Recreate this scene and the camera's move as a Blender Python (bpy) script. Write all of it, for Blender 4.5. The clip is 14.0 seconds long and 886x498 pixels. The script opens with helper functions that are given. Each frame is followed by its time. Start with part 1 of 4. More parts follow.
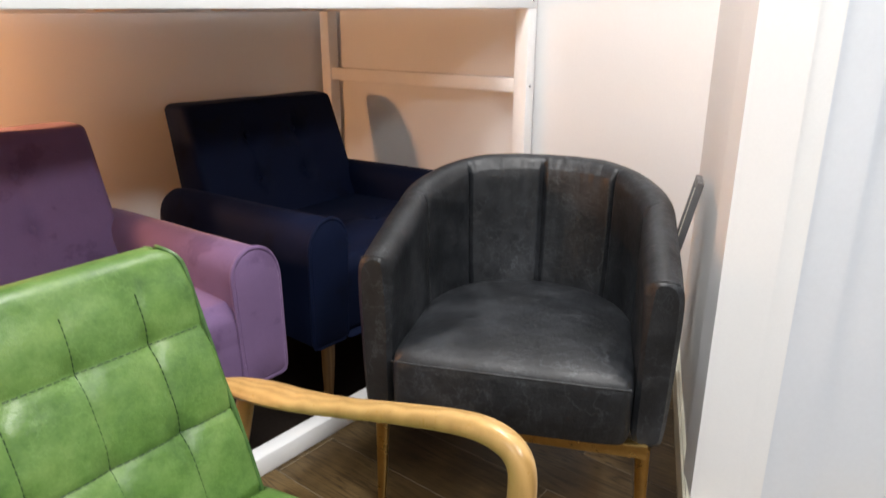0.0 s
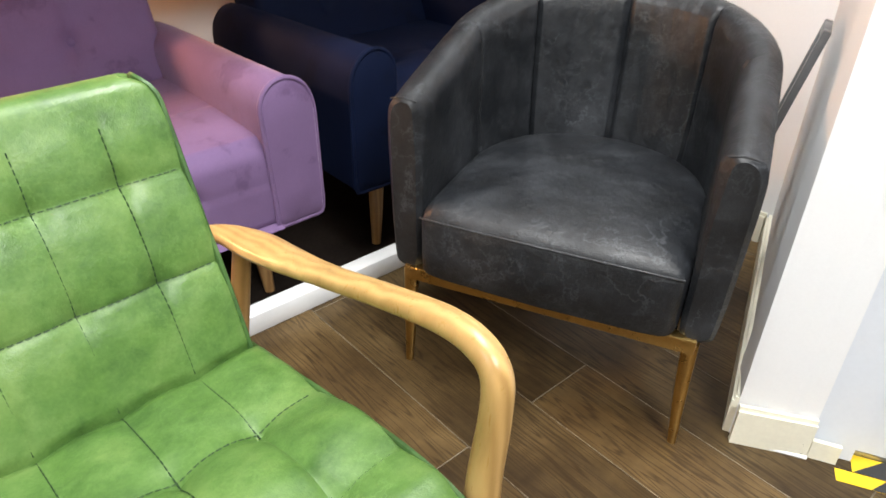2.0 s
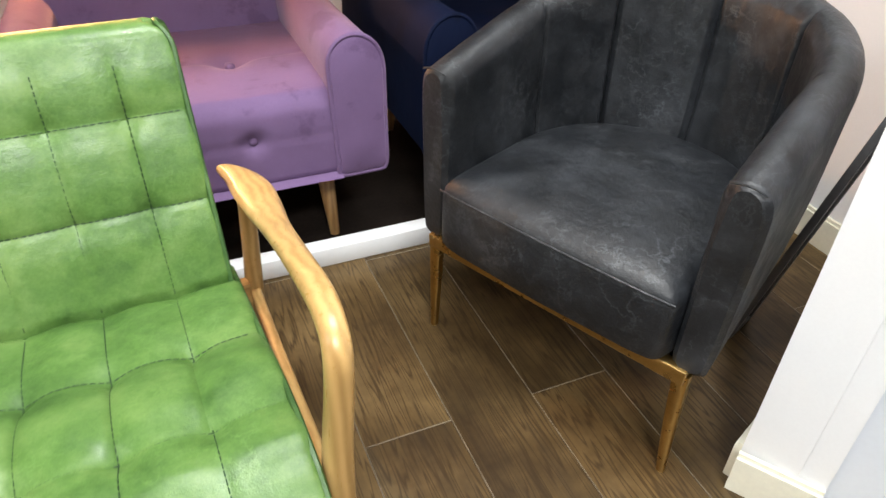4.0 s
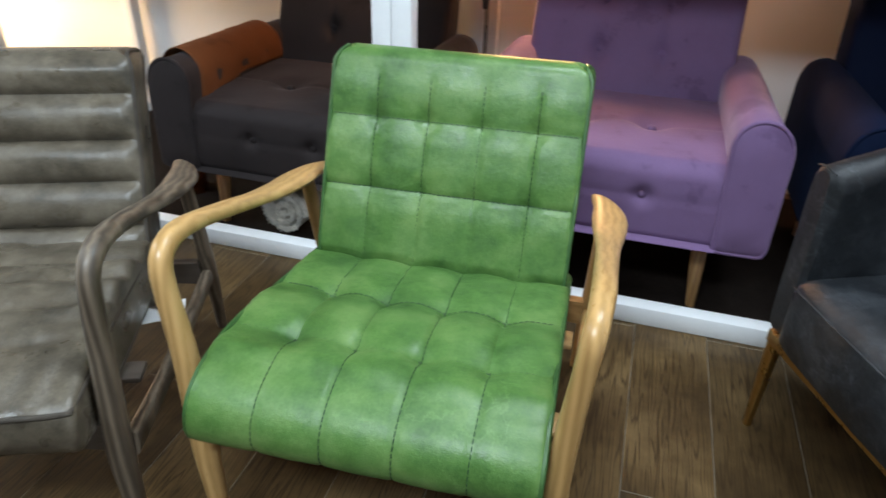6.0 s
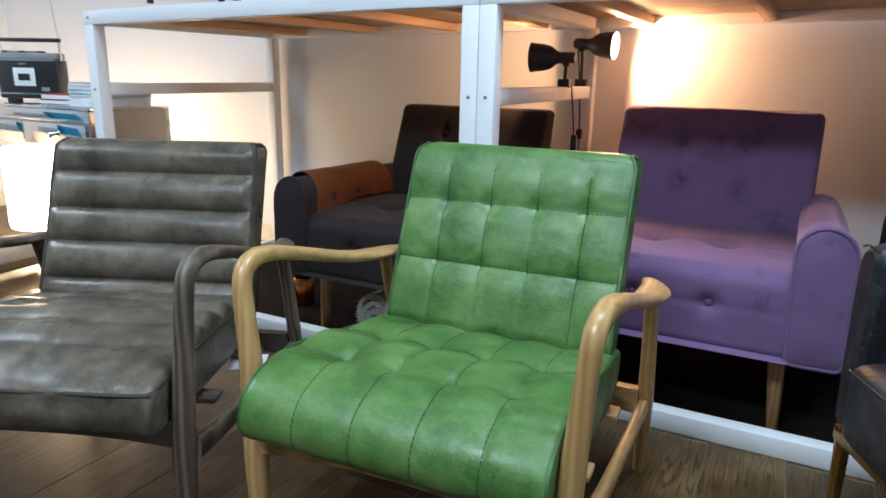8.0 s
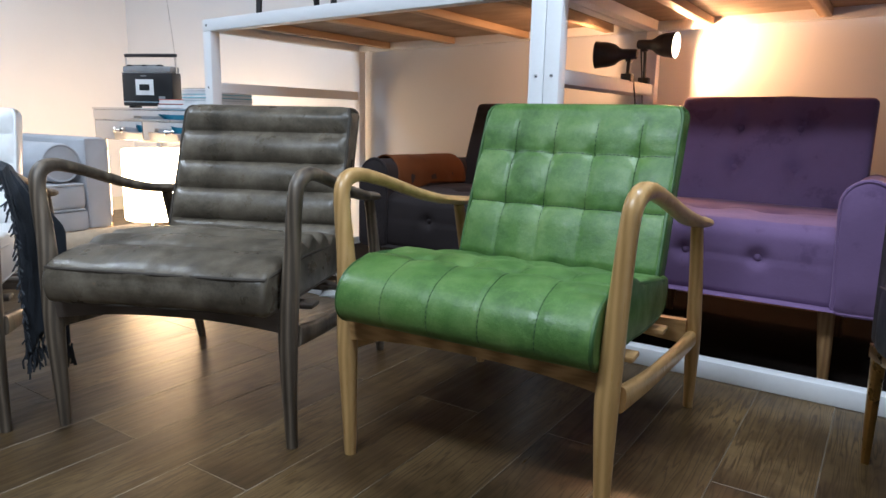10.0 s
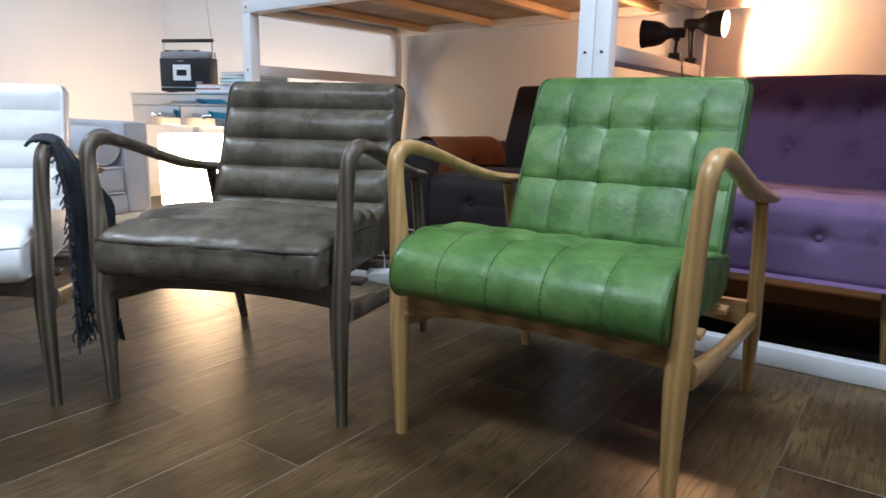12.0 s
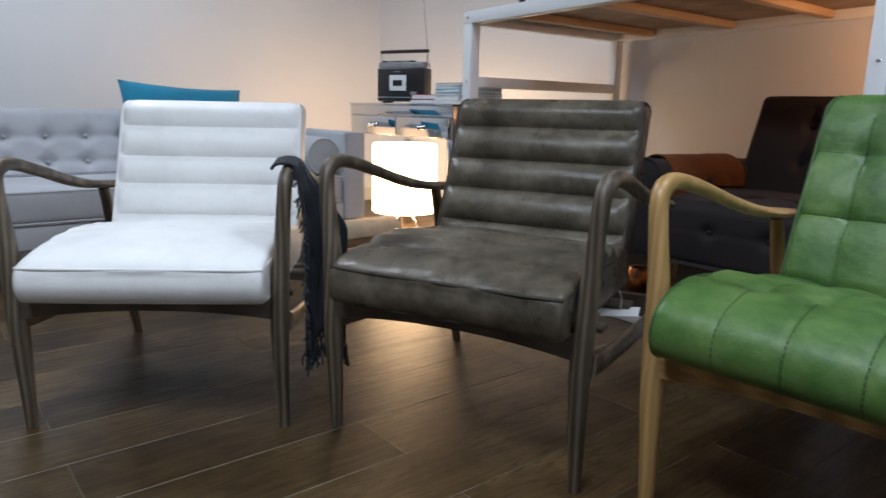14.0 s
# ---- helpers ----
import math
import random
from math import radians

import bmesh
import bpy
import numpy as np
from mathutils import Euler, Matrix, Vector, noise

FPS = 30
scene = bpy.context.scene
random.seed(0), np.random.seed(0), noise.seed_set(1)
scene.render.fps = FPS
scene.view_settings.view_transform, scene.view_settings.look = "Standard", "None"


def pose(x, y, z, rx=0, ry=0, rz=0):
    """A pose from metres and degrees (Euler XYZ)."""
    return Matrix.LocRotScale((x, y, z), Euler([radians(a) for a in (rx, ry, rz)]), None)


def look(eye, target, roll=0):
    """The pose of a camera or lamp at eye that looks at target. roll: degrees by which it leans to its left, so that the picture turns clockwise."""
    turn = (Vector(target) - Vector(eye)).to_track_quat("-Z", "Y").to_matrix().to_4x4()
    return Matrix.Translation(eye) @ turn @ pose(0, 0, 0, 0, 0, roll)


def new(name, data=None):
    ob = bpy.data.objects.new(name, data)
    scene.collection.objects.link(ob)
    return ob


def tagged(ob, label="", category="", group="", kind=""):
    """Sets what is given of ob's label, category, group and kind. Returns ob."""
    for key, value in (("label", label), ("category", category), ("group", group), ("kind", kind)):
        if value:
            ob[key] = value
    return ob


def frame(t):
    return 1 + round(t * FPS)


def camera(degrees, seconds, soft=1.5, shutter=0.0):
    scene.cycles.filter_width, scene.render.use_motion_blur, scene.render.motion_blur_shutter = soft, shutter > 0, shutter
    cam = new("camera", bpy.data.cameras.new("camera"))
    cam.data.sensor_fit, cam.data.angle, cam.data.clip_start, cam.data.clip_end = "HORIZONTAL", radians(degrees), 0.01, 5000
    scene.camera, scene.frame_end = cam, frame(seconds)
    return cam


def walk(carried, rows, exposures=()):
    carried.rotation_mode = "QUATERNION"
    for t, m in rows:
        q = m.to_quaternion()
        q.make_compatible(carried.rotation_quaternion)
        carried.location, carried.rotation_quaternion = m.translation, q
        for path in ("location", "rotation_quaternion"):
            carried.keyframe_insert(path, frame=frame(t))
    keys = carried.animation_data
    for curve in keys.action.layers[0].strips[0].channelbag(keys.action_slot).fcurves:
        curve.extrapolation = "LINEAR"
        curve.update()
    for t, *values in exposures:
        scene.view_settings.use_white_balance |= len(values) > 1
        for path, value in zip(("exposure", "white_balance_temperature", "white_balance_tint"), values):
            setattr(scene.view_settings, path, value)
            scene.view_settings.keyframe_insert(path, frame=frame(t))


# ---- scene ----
cam = camera(66.4, 14.0, shutter=0.4)
PATH = [
    (0, (-0.021, -0.344, 1.119), (1.458, 0.848, 0.49), 0.1),
    (0.5, (0.025, -0.341, 1.102), (1.45, 0.827, 0.324), 0.4),
    (1, (0.057, -0.34, 1.109), (1.422, 0.823, 0.224), 0.7),
    (1.5, (0.12, -0.335, 1.099), (1.366, 0.88, 0.114), 0.8),
    (2, (0.204, -0.321, 1.087), (1.329, 0.938, 0.014), 0.9),
    (2.2, (0.24, -0.318, 1.086), (1.313, 0.953, -0.025), 1.1),
    (4.3, (0.489, -0.538, 1.142), (1.075, 0.961, -0.044), 1.8),
    (4.5, (0.473, -0.573, 1.155), (1.018, 0.948, -0.024), 1.9),
    (5, (0.473, -0.633, 1.176), (0.907, 0.958, 0.044), 1.9),
    (5.5, (0.536, -0.661, 1.17), (0.562, 1.027, 0.097), 1.8),
    (6, (0.589, -0.677, 1.134), (0.119, 0.98, 0.118), 1.8),
    (6.5, (0.648, -0.738, 1.131), (0.061, 0.923, 0.184), 1.5),
    (7, (0.674, -0.849, 1.089), (0.001, 0.855, 0.289), 1.5),
    (7.5, (0.723, -0.86, 1.023), (-0.04, 0.877, 0.389), 1.3),
    (8, (0.799, -0.837, 0.951), (-0.087, 0.883, 0.446), 1.2),
    (8.5, (0.85, -0.883, 0.904), (-0.154, 0.798, 0.497), 1.1),
    (9, (0.907, -0.983, 0.839), (-0.16, 0.668, 0.468), 1.2),
    (11.3, (0.944, -1.089, 0.694), (-0.148, 0.54, 0.3), 1.2),
    (11.5, (0.929, -1.084, 0.691), (-0.172, 0.539, 0.297), 1.2),
    (12, (0.867, -1.081, 0.695), (-0.269, 0.516, 0.296), 1.2),
    (12.5, (0.798, -1.092, 0.706), (-0.404, 0.456, 0.308), 1.3),
    (13, (0.744, -1.093, 0.715), (-0.555, 0.374, 0.317), 1.3),
    (13.5, (0.692, -1.051, 0.721), (-0.715, 0.313, 0.319), 1.2),
    (14, (0.653, -1.039, 0.74), (-0.87, 0.192, 0.334), 1.2),
]
walk(cam, [(t, look(eye, target, roll)) for t, eye, target, roll in PATH],
     [(0, 0.63, 7250, 15), (2, 1.06, 7150, 13), (4.4, 1.02, 7100, 12), (5, 0.80, 7050, 8), (5.5, 0.47, 6650, 7), (6, 0.40, 6050, 6), (7, 0.40, 5500, 5), (8, 0.18, 5550, 5), (9, 0.13, 5750, 10), (11.5, 0.06, 5700, 10), (12.5, 0.12, 5700, 11), (13.4, 0.14, 5900, 12), (14, -0.46, 6000, 12)])

# ---- world and lights ----
world = bpy.data.worlds.new("room_air")
scene.world = world
world.use_nodes = True
world.node_tree.nodes["Background"].inputs[0].default_value = (0.8, 0.9, 1.0, 1)
world.node_tree.nodes["Background"].inputs[1].default_value = 0.15


def area_lamp(name, m, sx, sy, watts, colour):
    d = bpy.data.lights.new(name, "AREA")
    d.shape, d.size, d.size_y, d.energy, d.color = "RECTANGLE", sx, sy, watts, colour
    ob = new(name, d)
    ob.matrix_world = m
    return ob


COOL, WARM = (0.87, 0.945, 1.0), (1.0, 0.49, 0.21)
PANELS = [(-2.6, -0.50), (0.15, -1.75), (0.85, 0.28)]
WATTS = (48, 74, 40)
for (px, py), watts in zip(PANELS, WATTS):
    area_lamp("panel_lamp", pose(px, py, 2.765), 1.15, 0.5, watts, COOL)


def spot_lamp(name, eye, target, watts, angle, colour=WARM):
    d = bpy.data.lights.new(name, "SPOT")
    d.energy, d.spot_size, d.spot_blend, d.color, d.shadow_soft_size = watts, radians(angle), 0.2, colour, 0.03
    ob = new(name, d)
    ob.matrix_world = look(eye, target)
    return ob


spot_lamp("clamp_lamp_light", (0.135, 1.895, 1.062), (1.1, 1.80, 0.92), 27, 168)
spot_lamp("clamp_lamp_light", (-0.152, 1.665, 1.012), (-0.8, 1.78, 1.0), 8, 168)

# ---- materials ----
def material(name):
    m = bpy.data.materials.new(name)
    m.use_nodes = True
    return m, m.node_tree.nodes, m.node_tree.links, m.node_tree.nodes["Principled BSDF"]


def noise_node(n, l, scale, detail=5, rough=0.6, vec=None):
    t = n.new("ShaderNodeTexNoise")
    t.inputs["Scale"].default_value, t.inputs["Detail"].default_value, t.inputs["Roughness"].default_value = scale, detail, rough
    if vec is not None:
        l.new(vec, t.inputs["Vector"])
    return t


def coords(n, l, stretch=(1, 1, 1), turn=(0, 0, 0), vary=False):
    c, mp = n.new("ShaderNodeTexCoord"), n.new("ShaderNodeMapping")
    mp.inputs["Scale"].default_value = stretch
    mp.inputs["Rotation"].default_value = [radians(a) for a in turn]
    l.new(c.outputs["Object"], mp.inputs["Vector"])
    if vary:
        o, k = n.new("ShaderNodeObjectInfo"), n.new("ShaderNodeVectorMath")
        k.operation = "SCALE"
        k.inputs[0].default_value = (37.0, 17.0, 53.0)
        l.new(o.outputs["Random"], k.inputs["Scale"])
        l.new(k.outputs[0], mp.inputs["Location"])
    return mp.outputs[0]


def ramp(n, l, fac, stops):
    r = n.new("ShaderNodeValToRGB")
    while len(r.color_ramp.elements) < len(stops):
        r.color_ramp.elements.new(0.5)
    for e, (p, c) in zip(r.color_ramp.elements, stops):
        e.position, e.color = p, (*c, 1) if len(c) == 3 else c
    l.new(fac, r.inputs[0])
    return r.outputs[0]


def mix(n, l, fac, a, b, mode="MIX"):
    x = n.new("ShaderNodeMix")
    x.data_type, x.blend_type = "RGBA", mode
    for v, k in ((fac, 0), (a, 6), (b, 7)):
        if isinstance(v, (int, float)):
            x.inputs[k].default_value = v
        elif isinstance(v, tuple):
            x.inputs[k].default_value = (*v, 1)
        else:
            l.new(v, x.inputs[k])
    return x.outputs[2]


def bump(n, l, height, strength, dist, chain=None):
    b = n.new("ShaderNodeBump")
    b.inputs["Strength"].default_value, b.inputs["Distance"].default_value = strength, dist
    l.new(height, b.inputs["Height"])
    if chain is not None:
        l.new(chain, b.inputs["Normal"])
    return b.outputs[0]


def leather(name, low, mid, high, rough=0.42, crease=0.35, scuff=None, worn=0.5):
    m, n, l, p = material(name)
    v = coords(n, l)
    cloud = noise_node(n, l, 9, 7, 0.68, v)
    base = ramp(n, l, cloud.outputs["Fac"], [(0.34, low), (0.5, mid), (0.67, high)])
    grain = noise_node(n, l, 190, 3, 0.6, v)
    base = mix(n, l, 0.12, base, ramp(n, l, grain.outputs["Fac"], [(0.36, low), (0.64, high)]))
    if scuff:
        for scale, thin, gain in ((7, 0.010, 1.0), (19, 0.016, 0.7)):
            vein = noise_node(n, l, scale, 6, 0.62, v)
            off = n.new("ShaderNodeMath")
            off.operation = "SUBTRACT"
            off.inputs[1].default_value = 0.5
            l.new(vein.outputs["Fac"], off.inputs[0])
            ab = n.new("ShaderNodeMath")
            ab.operation = "ABSOLUTE"
            l.new(off.outputs[0], ab.inputs[0])
            line = ramp(n, l, ab.outputs[0], [(0.0, (gain,) * 3), (thin, (0, 0, 0))])
            patch = ramp(n, l, noise_node(n, l, 4.5 + scale * 0.2, 3, 0.5, v).outputs["Fac"], [(0.42, (0, 0, 0)), (0.68, (worn, worn, worn))])
            base = mix(n, l, mix(n, l, 1.0, line, patch, "MULTIPLY"), base, scuff)
    l.new(base, p.inputs["Base Color"])
    r = ramp(n, l, noise_node(n, l, 13, 4, 0.6, v).outputs["Fac"], [(0.3, (rough - 0.1,) * 3), (0.7, (rough + 0.13,) * 3)])
    l.new(r, p.inputs["Roughness"])
    p.inputs["Specular IOR Level"].default_value = 0.5
    pores = n.new("ShaderNodeTexVoronoi")
    pores.inputs["Scale"].default_value = 420
    l.new(v, pores.inputs["Vector"])
    b1 = bump(n, l, pores.outputs["Distance"], 0.22, 0.0008)
    b2 = bump(n, l, noise_node(n, l, 38, 5, 0.65, v).outputs["Fac"], crease, 0.003, b1)
    l.new(b2, p.inputs["Normal"])
    return m


def velvet(name, colour, deep, sheen, tint, rough=0.75):
    m, n, l, p = material(name)
    v = coords(n, l)
    nap = noise_node(n, l, 8.0, 6, 0.6, v)
    fine = noise_node(n, l, 420, 2, 0.5, v)
    base = ramp(n, l, nap.outputs["Fac"], [(0.36, tuple(0.6 * d + 0.4 * c for d, c in zip(deep, colour))), (0.42, colour), (0.70, tuple(c * 1.12 for c in colour))])
    base = mix(n, l, 0.2, base, ramp(n, l, fine.outputs["Fac"], [(0.3, deep), (0.7, colour)]))
    l.new(base, p.inputs["Base Color"])
    p.inputs["Roughness"].default_value = rough
    p.inputs["Specular IOR Level"].default_value = 0.12
    p.inputs["Sheen Weight"].default_value, p.inputs["Sheen Roughness"].default_value = sheen, 0.35
    p.inputs["Sheen Tint"].default_value = (*tint, 1)
    b = bump(n, l, fine.outputs["Fac"], 0.25, 0.001)
    l.new(bump(n, l, noise_node(n, l, 14, 4, 0.6, v).outputs["Fac"], 0.25, 0.006, b), p.inputs["Normal"])
    return m


def wood(name, dark, mid, light, stretch=(14, 14, 1.6), rough=0.4, turn=(0, 0, 0), vary=False, rings=4.0, shine=0.5):
    m, n, l, p = material(name)
    v = coords(n, l, stretch, turn, vary)
    warp = noise_node(n, l, 0.9, 4, 0.55, v)
    wave = n.new("ShaderNodeTexWave")
    wave.wave_type = "BANDS"
    wave.bands_direction = "X"
    wave.inputs["Scale"].default_value, wave.inputs["Distortion"].default_value = rings * 0.25, 7.0
    wave.inputs["Detail"].default_value, wave.inputs["Detail Scale"].default_value = 3, 0.7
    l.new(v, wave.inputs["Vector"])
    fibre = noise_node(n, l, 9, 6, 0.7, v)
    grain = mix(n, l, 0.45, wave.outputs["Color"], fibre.outputs["Fac"])
    grain = mix(n, l, 0.5, grain, warp.outputs["Fac"])
    base = ramp(n, l, grain, [(0.25, dark), (0.5, mid), (0.75, light)])
    if vary:
        o = n.new("ShaderNodeObjectInfo")
        tone = ramp(n, l, o.outputs["Random"], [(0.0, (0.68, 0.68, 0.70)), (0.5, (0.95, 0.94, 0.92)), (1.0, (1.22, 1.16, 1.08))])
        base = mix(n, l, 1.0, base, tone, "MULTIPLY")
    l.new(base, p.inputs["Base Color"])
    l.new(ramp(n, l, fibre.outputs["Fac"], [(0.3, (rough + 0.1,) * 3), (0.7, (rough - 0.06,) * 3)]), p.inputs["Roughness"])
    p.inputs["Specular IOR Level"].default_value = shine
    l.new(bump(n, l, fibre.outputs["Fac"], 0.12, 0.001), p.inputs["Normal"])
    return m


def oak_floor():
    m, n, l, p = material("floor_oak")
    v = coords(n, l, (1, 1, 1), vary=True)
    st = n.new("ShaderNodeMapping")
    st.inputs["Scale"].default_value = (16, 1.0, 1)
    l.new(v, st.inputs["Vector"])
    warp = noise_node(n, l, 1.1, 3, 0.5, st.outputs[0])
    rings = n.new("ShaderNodeMath")
    rings.operation = "MULTIPLY"
    rings.inputs[1].default_value = 17.0
    l.new(warp.outputs["Fac"], rings.inputs[0])
    saw = n.new("ShaderNodeMath")
    saw.operation = "PINGPONG"
    saw.inputs[1].default_value = 0.5
    l.new(rings.outputs[0], saw.inputs[0])
    st2 = n.new("ShaderNodeMapping")
    st2.inputs["Scale"].default_value = (62, 2.2, 1)
    l.new(v, st2.inputs["Vector"])
    fibre = noise_node(n, l, 1.0, 6, 0.7, st2.outputs[0])
    cloud = noise_node(n, l, 3.4, 5, 0.65, v)
    base = ramp(n, l, cloud.outputs["Fac"], [(0.32, (0.029, 0.018, 0.009)), (0.5, (0.088, 0.058, 0.028)), (0.68, (0.176, 0.122, 0.064))])
    base = mix(n, l, 0.26, base, ramp(n, l, fibre.outputs["Fac"], [(0.32, (0.026, 0.015, 0.007)), (0.5, (0.072, 0.045, 0.023)), (0.68, (0.150, 0.100, 0.056))]))
    base = mix(n, l, ramp(n, l, saw.outputs[0], [(0.0, (0.85, 0.85, 0.85)), (0.24, (0, 0, 0))]), base, (0.034, 0.020, 0.010))
    o = n.new("ShaderNodeObjectInfo")
    base = mix(n, l, 1.0, base, ramp(n, l, o.outputs["Random"], [(0.0, (0.76, 0.73, 0.62)), (1.0, (1.20, 1.13, 0.92))]), "MULTIPLY")
    l.new(base, p.inputs["Base Color"])
    l.new(ramp(n, l, fibre.outputs["Fac"], [(0.3, (0.46,) * 3), (0.7, (0.27,) * 3)]), p.inputs["Roughness"])
    l.new(bump(n, l, fibre.outputs["Fac"], 0.28, 0.0012), p.inputs["Normal"])
    p.inputs["Specular IOR Level"].default_value = 0.27
    return m


def plain(name, colour, rough=0.5, metal=0.0, spread=0.08, scale=6, relief=0.1, fine=90, emit=0.0, sheen=0.0):
    m, n, l, p = material(name)
    v = coords(n, l)
    lo, hi = tuple(c * (1 - spread) for c in colour), tuple(min(1, c * (1 + spread)) for c in colour)
    big = noise_node(n, l, scale, 5, 0.6, v)
    small = noise_node(n, l, fine, 4, 0.6, v)
    base = mix(n, l, 0.35, ramp(n, l, big.outputs["Fac"], [(0.35, lo), (0.65, hi)]), ramp(n, l, small.outputs["Fac"], [(0.35, lo), (0.65, hi)]))
    l.new(base, p.inputs["Base Color"])
    p.inputs["Metallic"].default_value, p.inputs["Sheen Weight"].default_value = metal, sheen
    l.new(ramp(n, l, big.outputs["Fac"], [(0.3, (max(0.02, rough - 0.06),) * 3), (0.7, (rough + 0.06,) * 3)]), p.inputs["Roughness"])
    if relief:
        l.new(bump(n, l, small.outputs["Fac"], relief, 0.002), p.inputs["Normal"])
    if emit:
        l.new(base, p.inputs["Emission Color"])
        p.inputs["Emission Strength"].default_value = emit
    return m


GREEN = leather("green_leather", (0.034, 0.092, 0.017), (0.078, 0.168, 0.036), (0.142, 0.238, 0.066), 0.40, 0.40, (0.17, 0.30, 0.09), 0.36)
GREEN_PIPE = leather("green_piping", (0.018, 0.055, 0.012), (0.036, 0.095, 0.022), (0.07, 0.15, 0.04), 0.45, 0.2)
BROWN = leather("brown_leather", (0.034, 0.028, 0.019), (0.096, 0.079, 0.056), (0.185, 0.156, 0.114), 0.33, 0.45, (0.19, 0.155, 0.115), 0.2)
BROWN_PIPE = leather("brown_piping", (0.022, 0.017, 0.011), (0.044, 0.034, 0.024), (0.075, 0.060, 0.045), 0.68, 0.1)
WHITE = leather("white_leather", (0.78, 0.78, 0.77), (0.84, 0.84, 0.83), (0.88, 0.88, 0.87), 0.5, 0.2)
BLACK = leather("black_leather", (0.0045, 0.0055, 0.007), (0.0105, 0.0122, 0.015), (0.026, 0.029, 0.034), 0.44, 0.85, (0.092, 0.100, 0.112), 0.55)
PURPLE = velvet("purple_velvet", (0.162, 0.102, 0.205), (0.088, 0.050, 0.113), 0.32, (1.0, 0.8, 0.95))
NAVY = velvet("navy_velvet", (0.0011, 0.0046, 0.021), (0.0005, 0.0017, 0.008), 0.025, (0.25, 0.45, 1.0))
UMBER = velvet("umber_velvet", (0.024, 0.019, 0.019), (0.012, 0.0095, 0.0095), 0.16, (0.8, 0.75, 0.8))
ASH = wood("ash_wood", (0.34, 0.195, 0.066), (0.47, 0.285, 0.106), (0.56, 0.350, 0.140), (20, 20, 2.2), 0.30)
ASH_FLAT = wood("ash_rail_wood", (0.19, 0.098, 0.030), (0.43, 0.250, 0.092), (0.60, 0.380, 0.165), (2.2, 20, 26), 0.34, rings=7)
SMOKED = wood("smoked_wood", (0.034, 0.025, 0.017), (0.104, 0.079, 0.055), (0.225, 0.178, 0.128), (20, 20, 2.2), 0.42)
SMOKED_FLAT = wood("smoked_rail_wood", (0.050, 0.038, 0.030), (0.088, 0.068, 0.054), (0.135, 0.108, 0.088), (2.2, 20, 26), 0.42)
FLOOR = oak_floor()
PLANK_EDGE = plain("worn_plank_edge", (0.22, 0.18, 0.13), 0.6, spread=0.5, scale=9, relief=0)
PINE = wood("pine_slat", (0.42, 0.27, 0.14), (0.55, 0.37, 0.21), (0.66, 0.47, 0.29), (12, 1.4, 12), 0.55)
PLY = wood("plywood_deck", (0.20, 0.135, 0.082), (0.28, 0.195, 0.12), (0.36, 0.26, 0.17), (1.2, 9, 9), 0.6)
LEGWOOD = wood("beech_leg", (0.20, 0.105, 0.040), (0.30, 0.165, 0.065), (0.40, 0.235, 0.100), (22, 22, 2.5), 0.4)
LEGWOOD_DARK = wood("walnut_leg", (0.035, 0.022, 0.016), (0.062, 0.042, 0.032), (0.095, 0.068, 0.052), (22, 22, 2.5), 0.4)
WALL = plain("wall_paint", (0.775, 0.785, 0.80), 0.75, spread=0.025, scale=1.6, relief=0.12, fine=160)
RACK = plain("rack_white_paint", (0.80, 0.81, 0.82), 0.42, spread=0.03, scale=5, relief=0.05)
# dark so that the added front wall reflects little light into the room
DIMWALL = plain("low_bounce_wall", (0.16, 0.16, 0.17), 0.8, spread=0.05)
# grey chosen to hold back bounced light, not a known ceiling colour
CEIL = plain("low_bounce_ceiling", (0.30, 0.30, 0.31), 0.85, spread=0.02)
SKIRT = plain("skirting_cream", (0.74, 0.72, 0.60), 0.45, spread=0.07, scale=9, relief=0.15)
DOORPAINT = plain("door_blue_white", (0.66, 0.70, 0.76), 0.5, spread=0.03, scale=2)
GOLD = plain("brushed_gold", (0.55, 0.36, 0.13), 0.30, 1.0, 0.12, 30, 0.1)
BLACKMETAL = plain("black_lamp_metal", (0.018, 0.017, 0.017), 0.42, 0.0, 0.2, 20, 0.05)
BLACKPLASTIC = plain("black_plastic", (0.018, 0.018, 0.019), 0.35, 0.0, 0.15, 12, 0.08)
GREYPLASTIC = plain("grey_plastic", (0.30, 0.31, 0.32), 0.4, 0.3, 0.12, 12, 0.05)
CHROME = plain("chrome", (0.75, 0.75, 0.76), 0.12, 1.0, 0.03, 10, 0)
MIRROR = plain("mirror_glass", (0.62, 0.63, 0.64), 0.03, 1.0, 0.03, 3, 0)
SILVER = plain("silver_trim", (0.45, 0.44, 0.42), 0.3, 1.0, 0.1, 14, 0.05)
SOFACLOTH = plain("pale_grey_weave", (0.47, 0.48, 0.51), 0.85, spread=0.10, scale=5, relief=0.5, fine=320, sheen=0.2)
TEAL = plain("teal_cushion_cloth", (0.010, 0.20, 0.33), 0.85, spread=0.2, scale=8, relief=0.5, fine=260, sheen=0.2)
THROW = plain("charcoal_wool", (0.017, 0.021, 0.028), 0.95, spread=0.35, scale=22, relief=0.9, fine=240, sheen=0.1)
RUST = velvet("rust_cloth", (0.100, 0.034, 0.011), (0.060, 0.020, 0.007), 0.12, (1.0, 0.6, 0.35))
RUGPILE = plain("cream_rug_pile", (0.58, 0.55, 0.49), 0.95, spread=0.25, scale=40, relief=1.0, fine=260)
RUGBACK = plain("rolled_rug_back", (0.40, 0.33, 0.24), 0.9, spread=0.18, scale=14, relief=0.6, fine=220)
BULB = plain("bulb_glass", (1.0, 0.80, 0.55), 0.4, emit=30.0, relief=0)
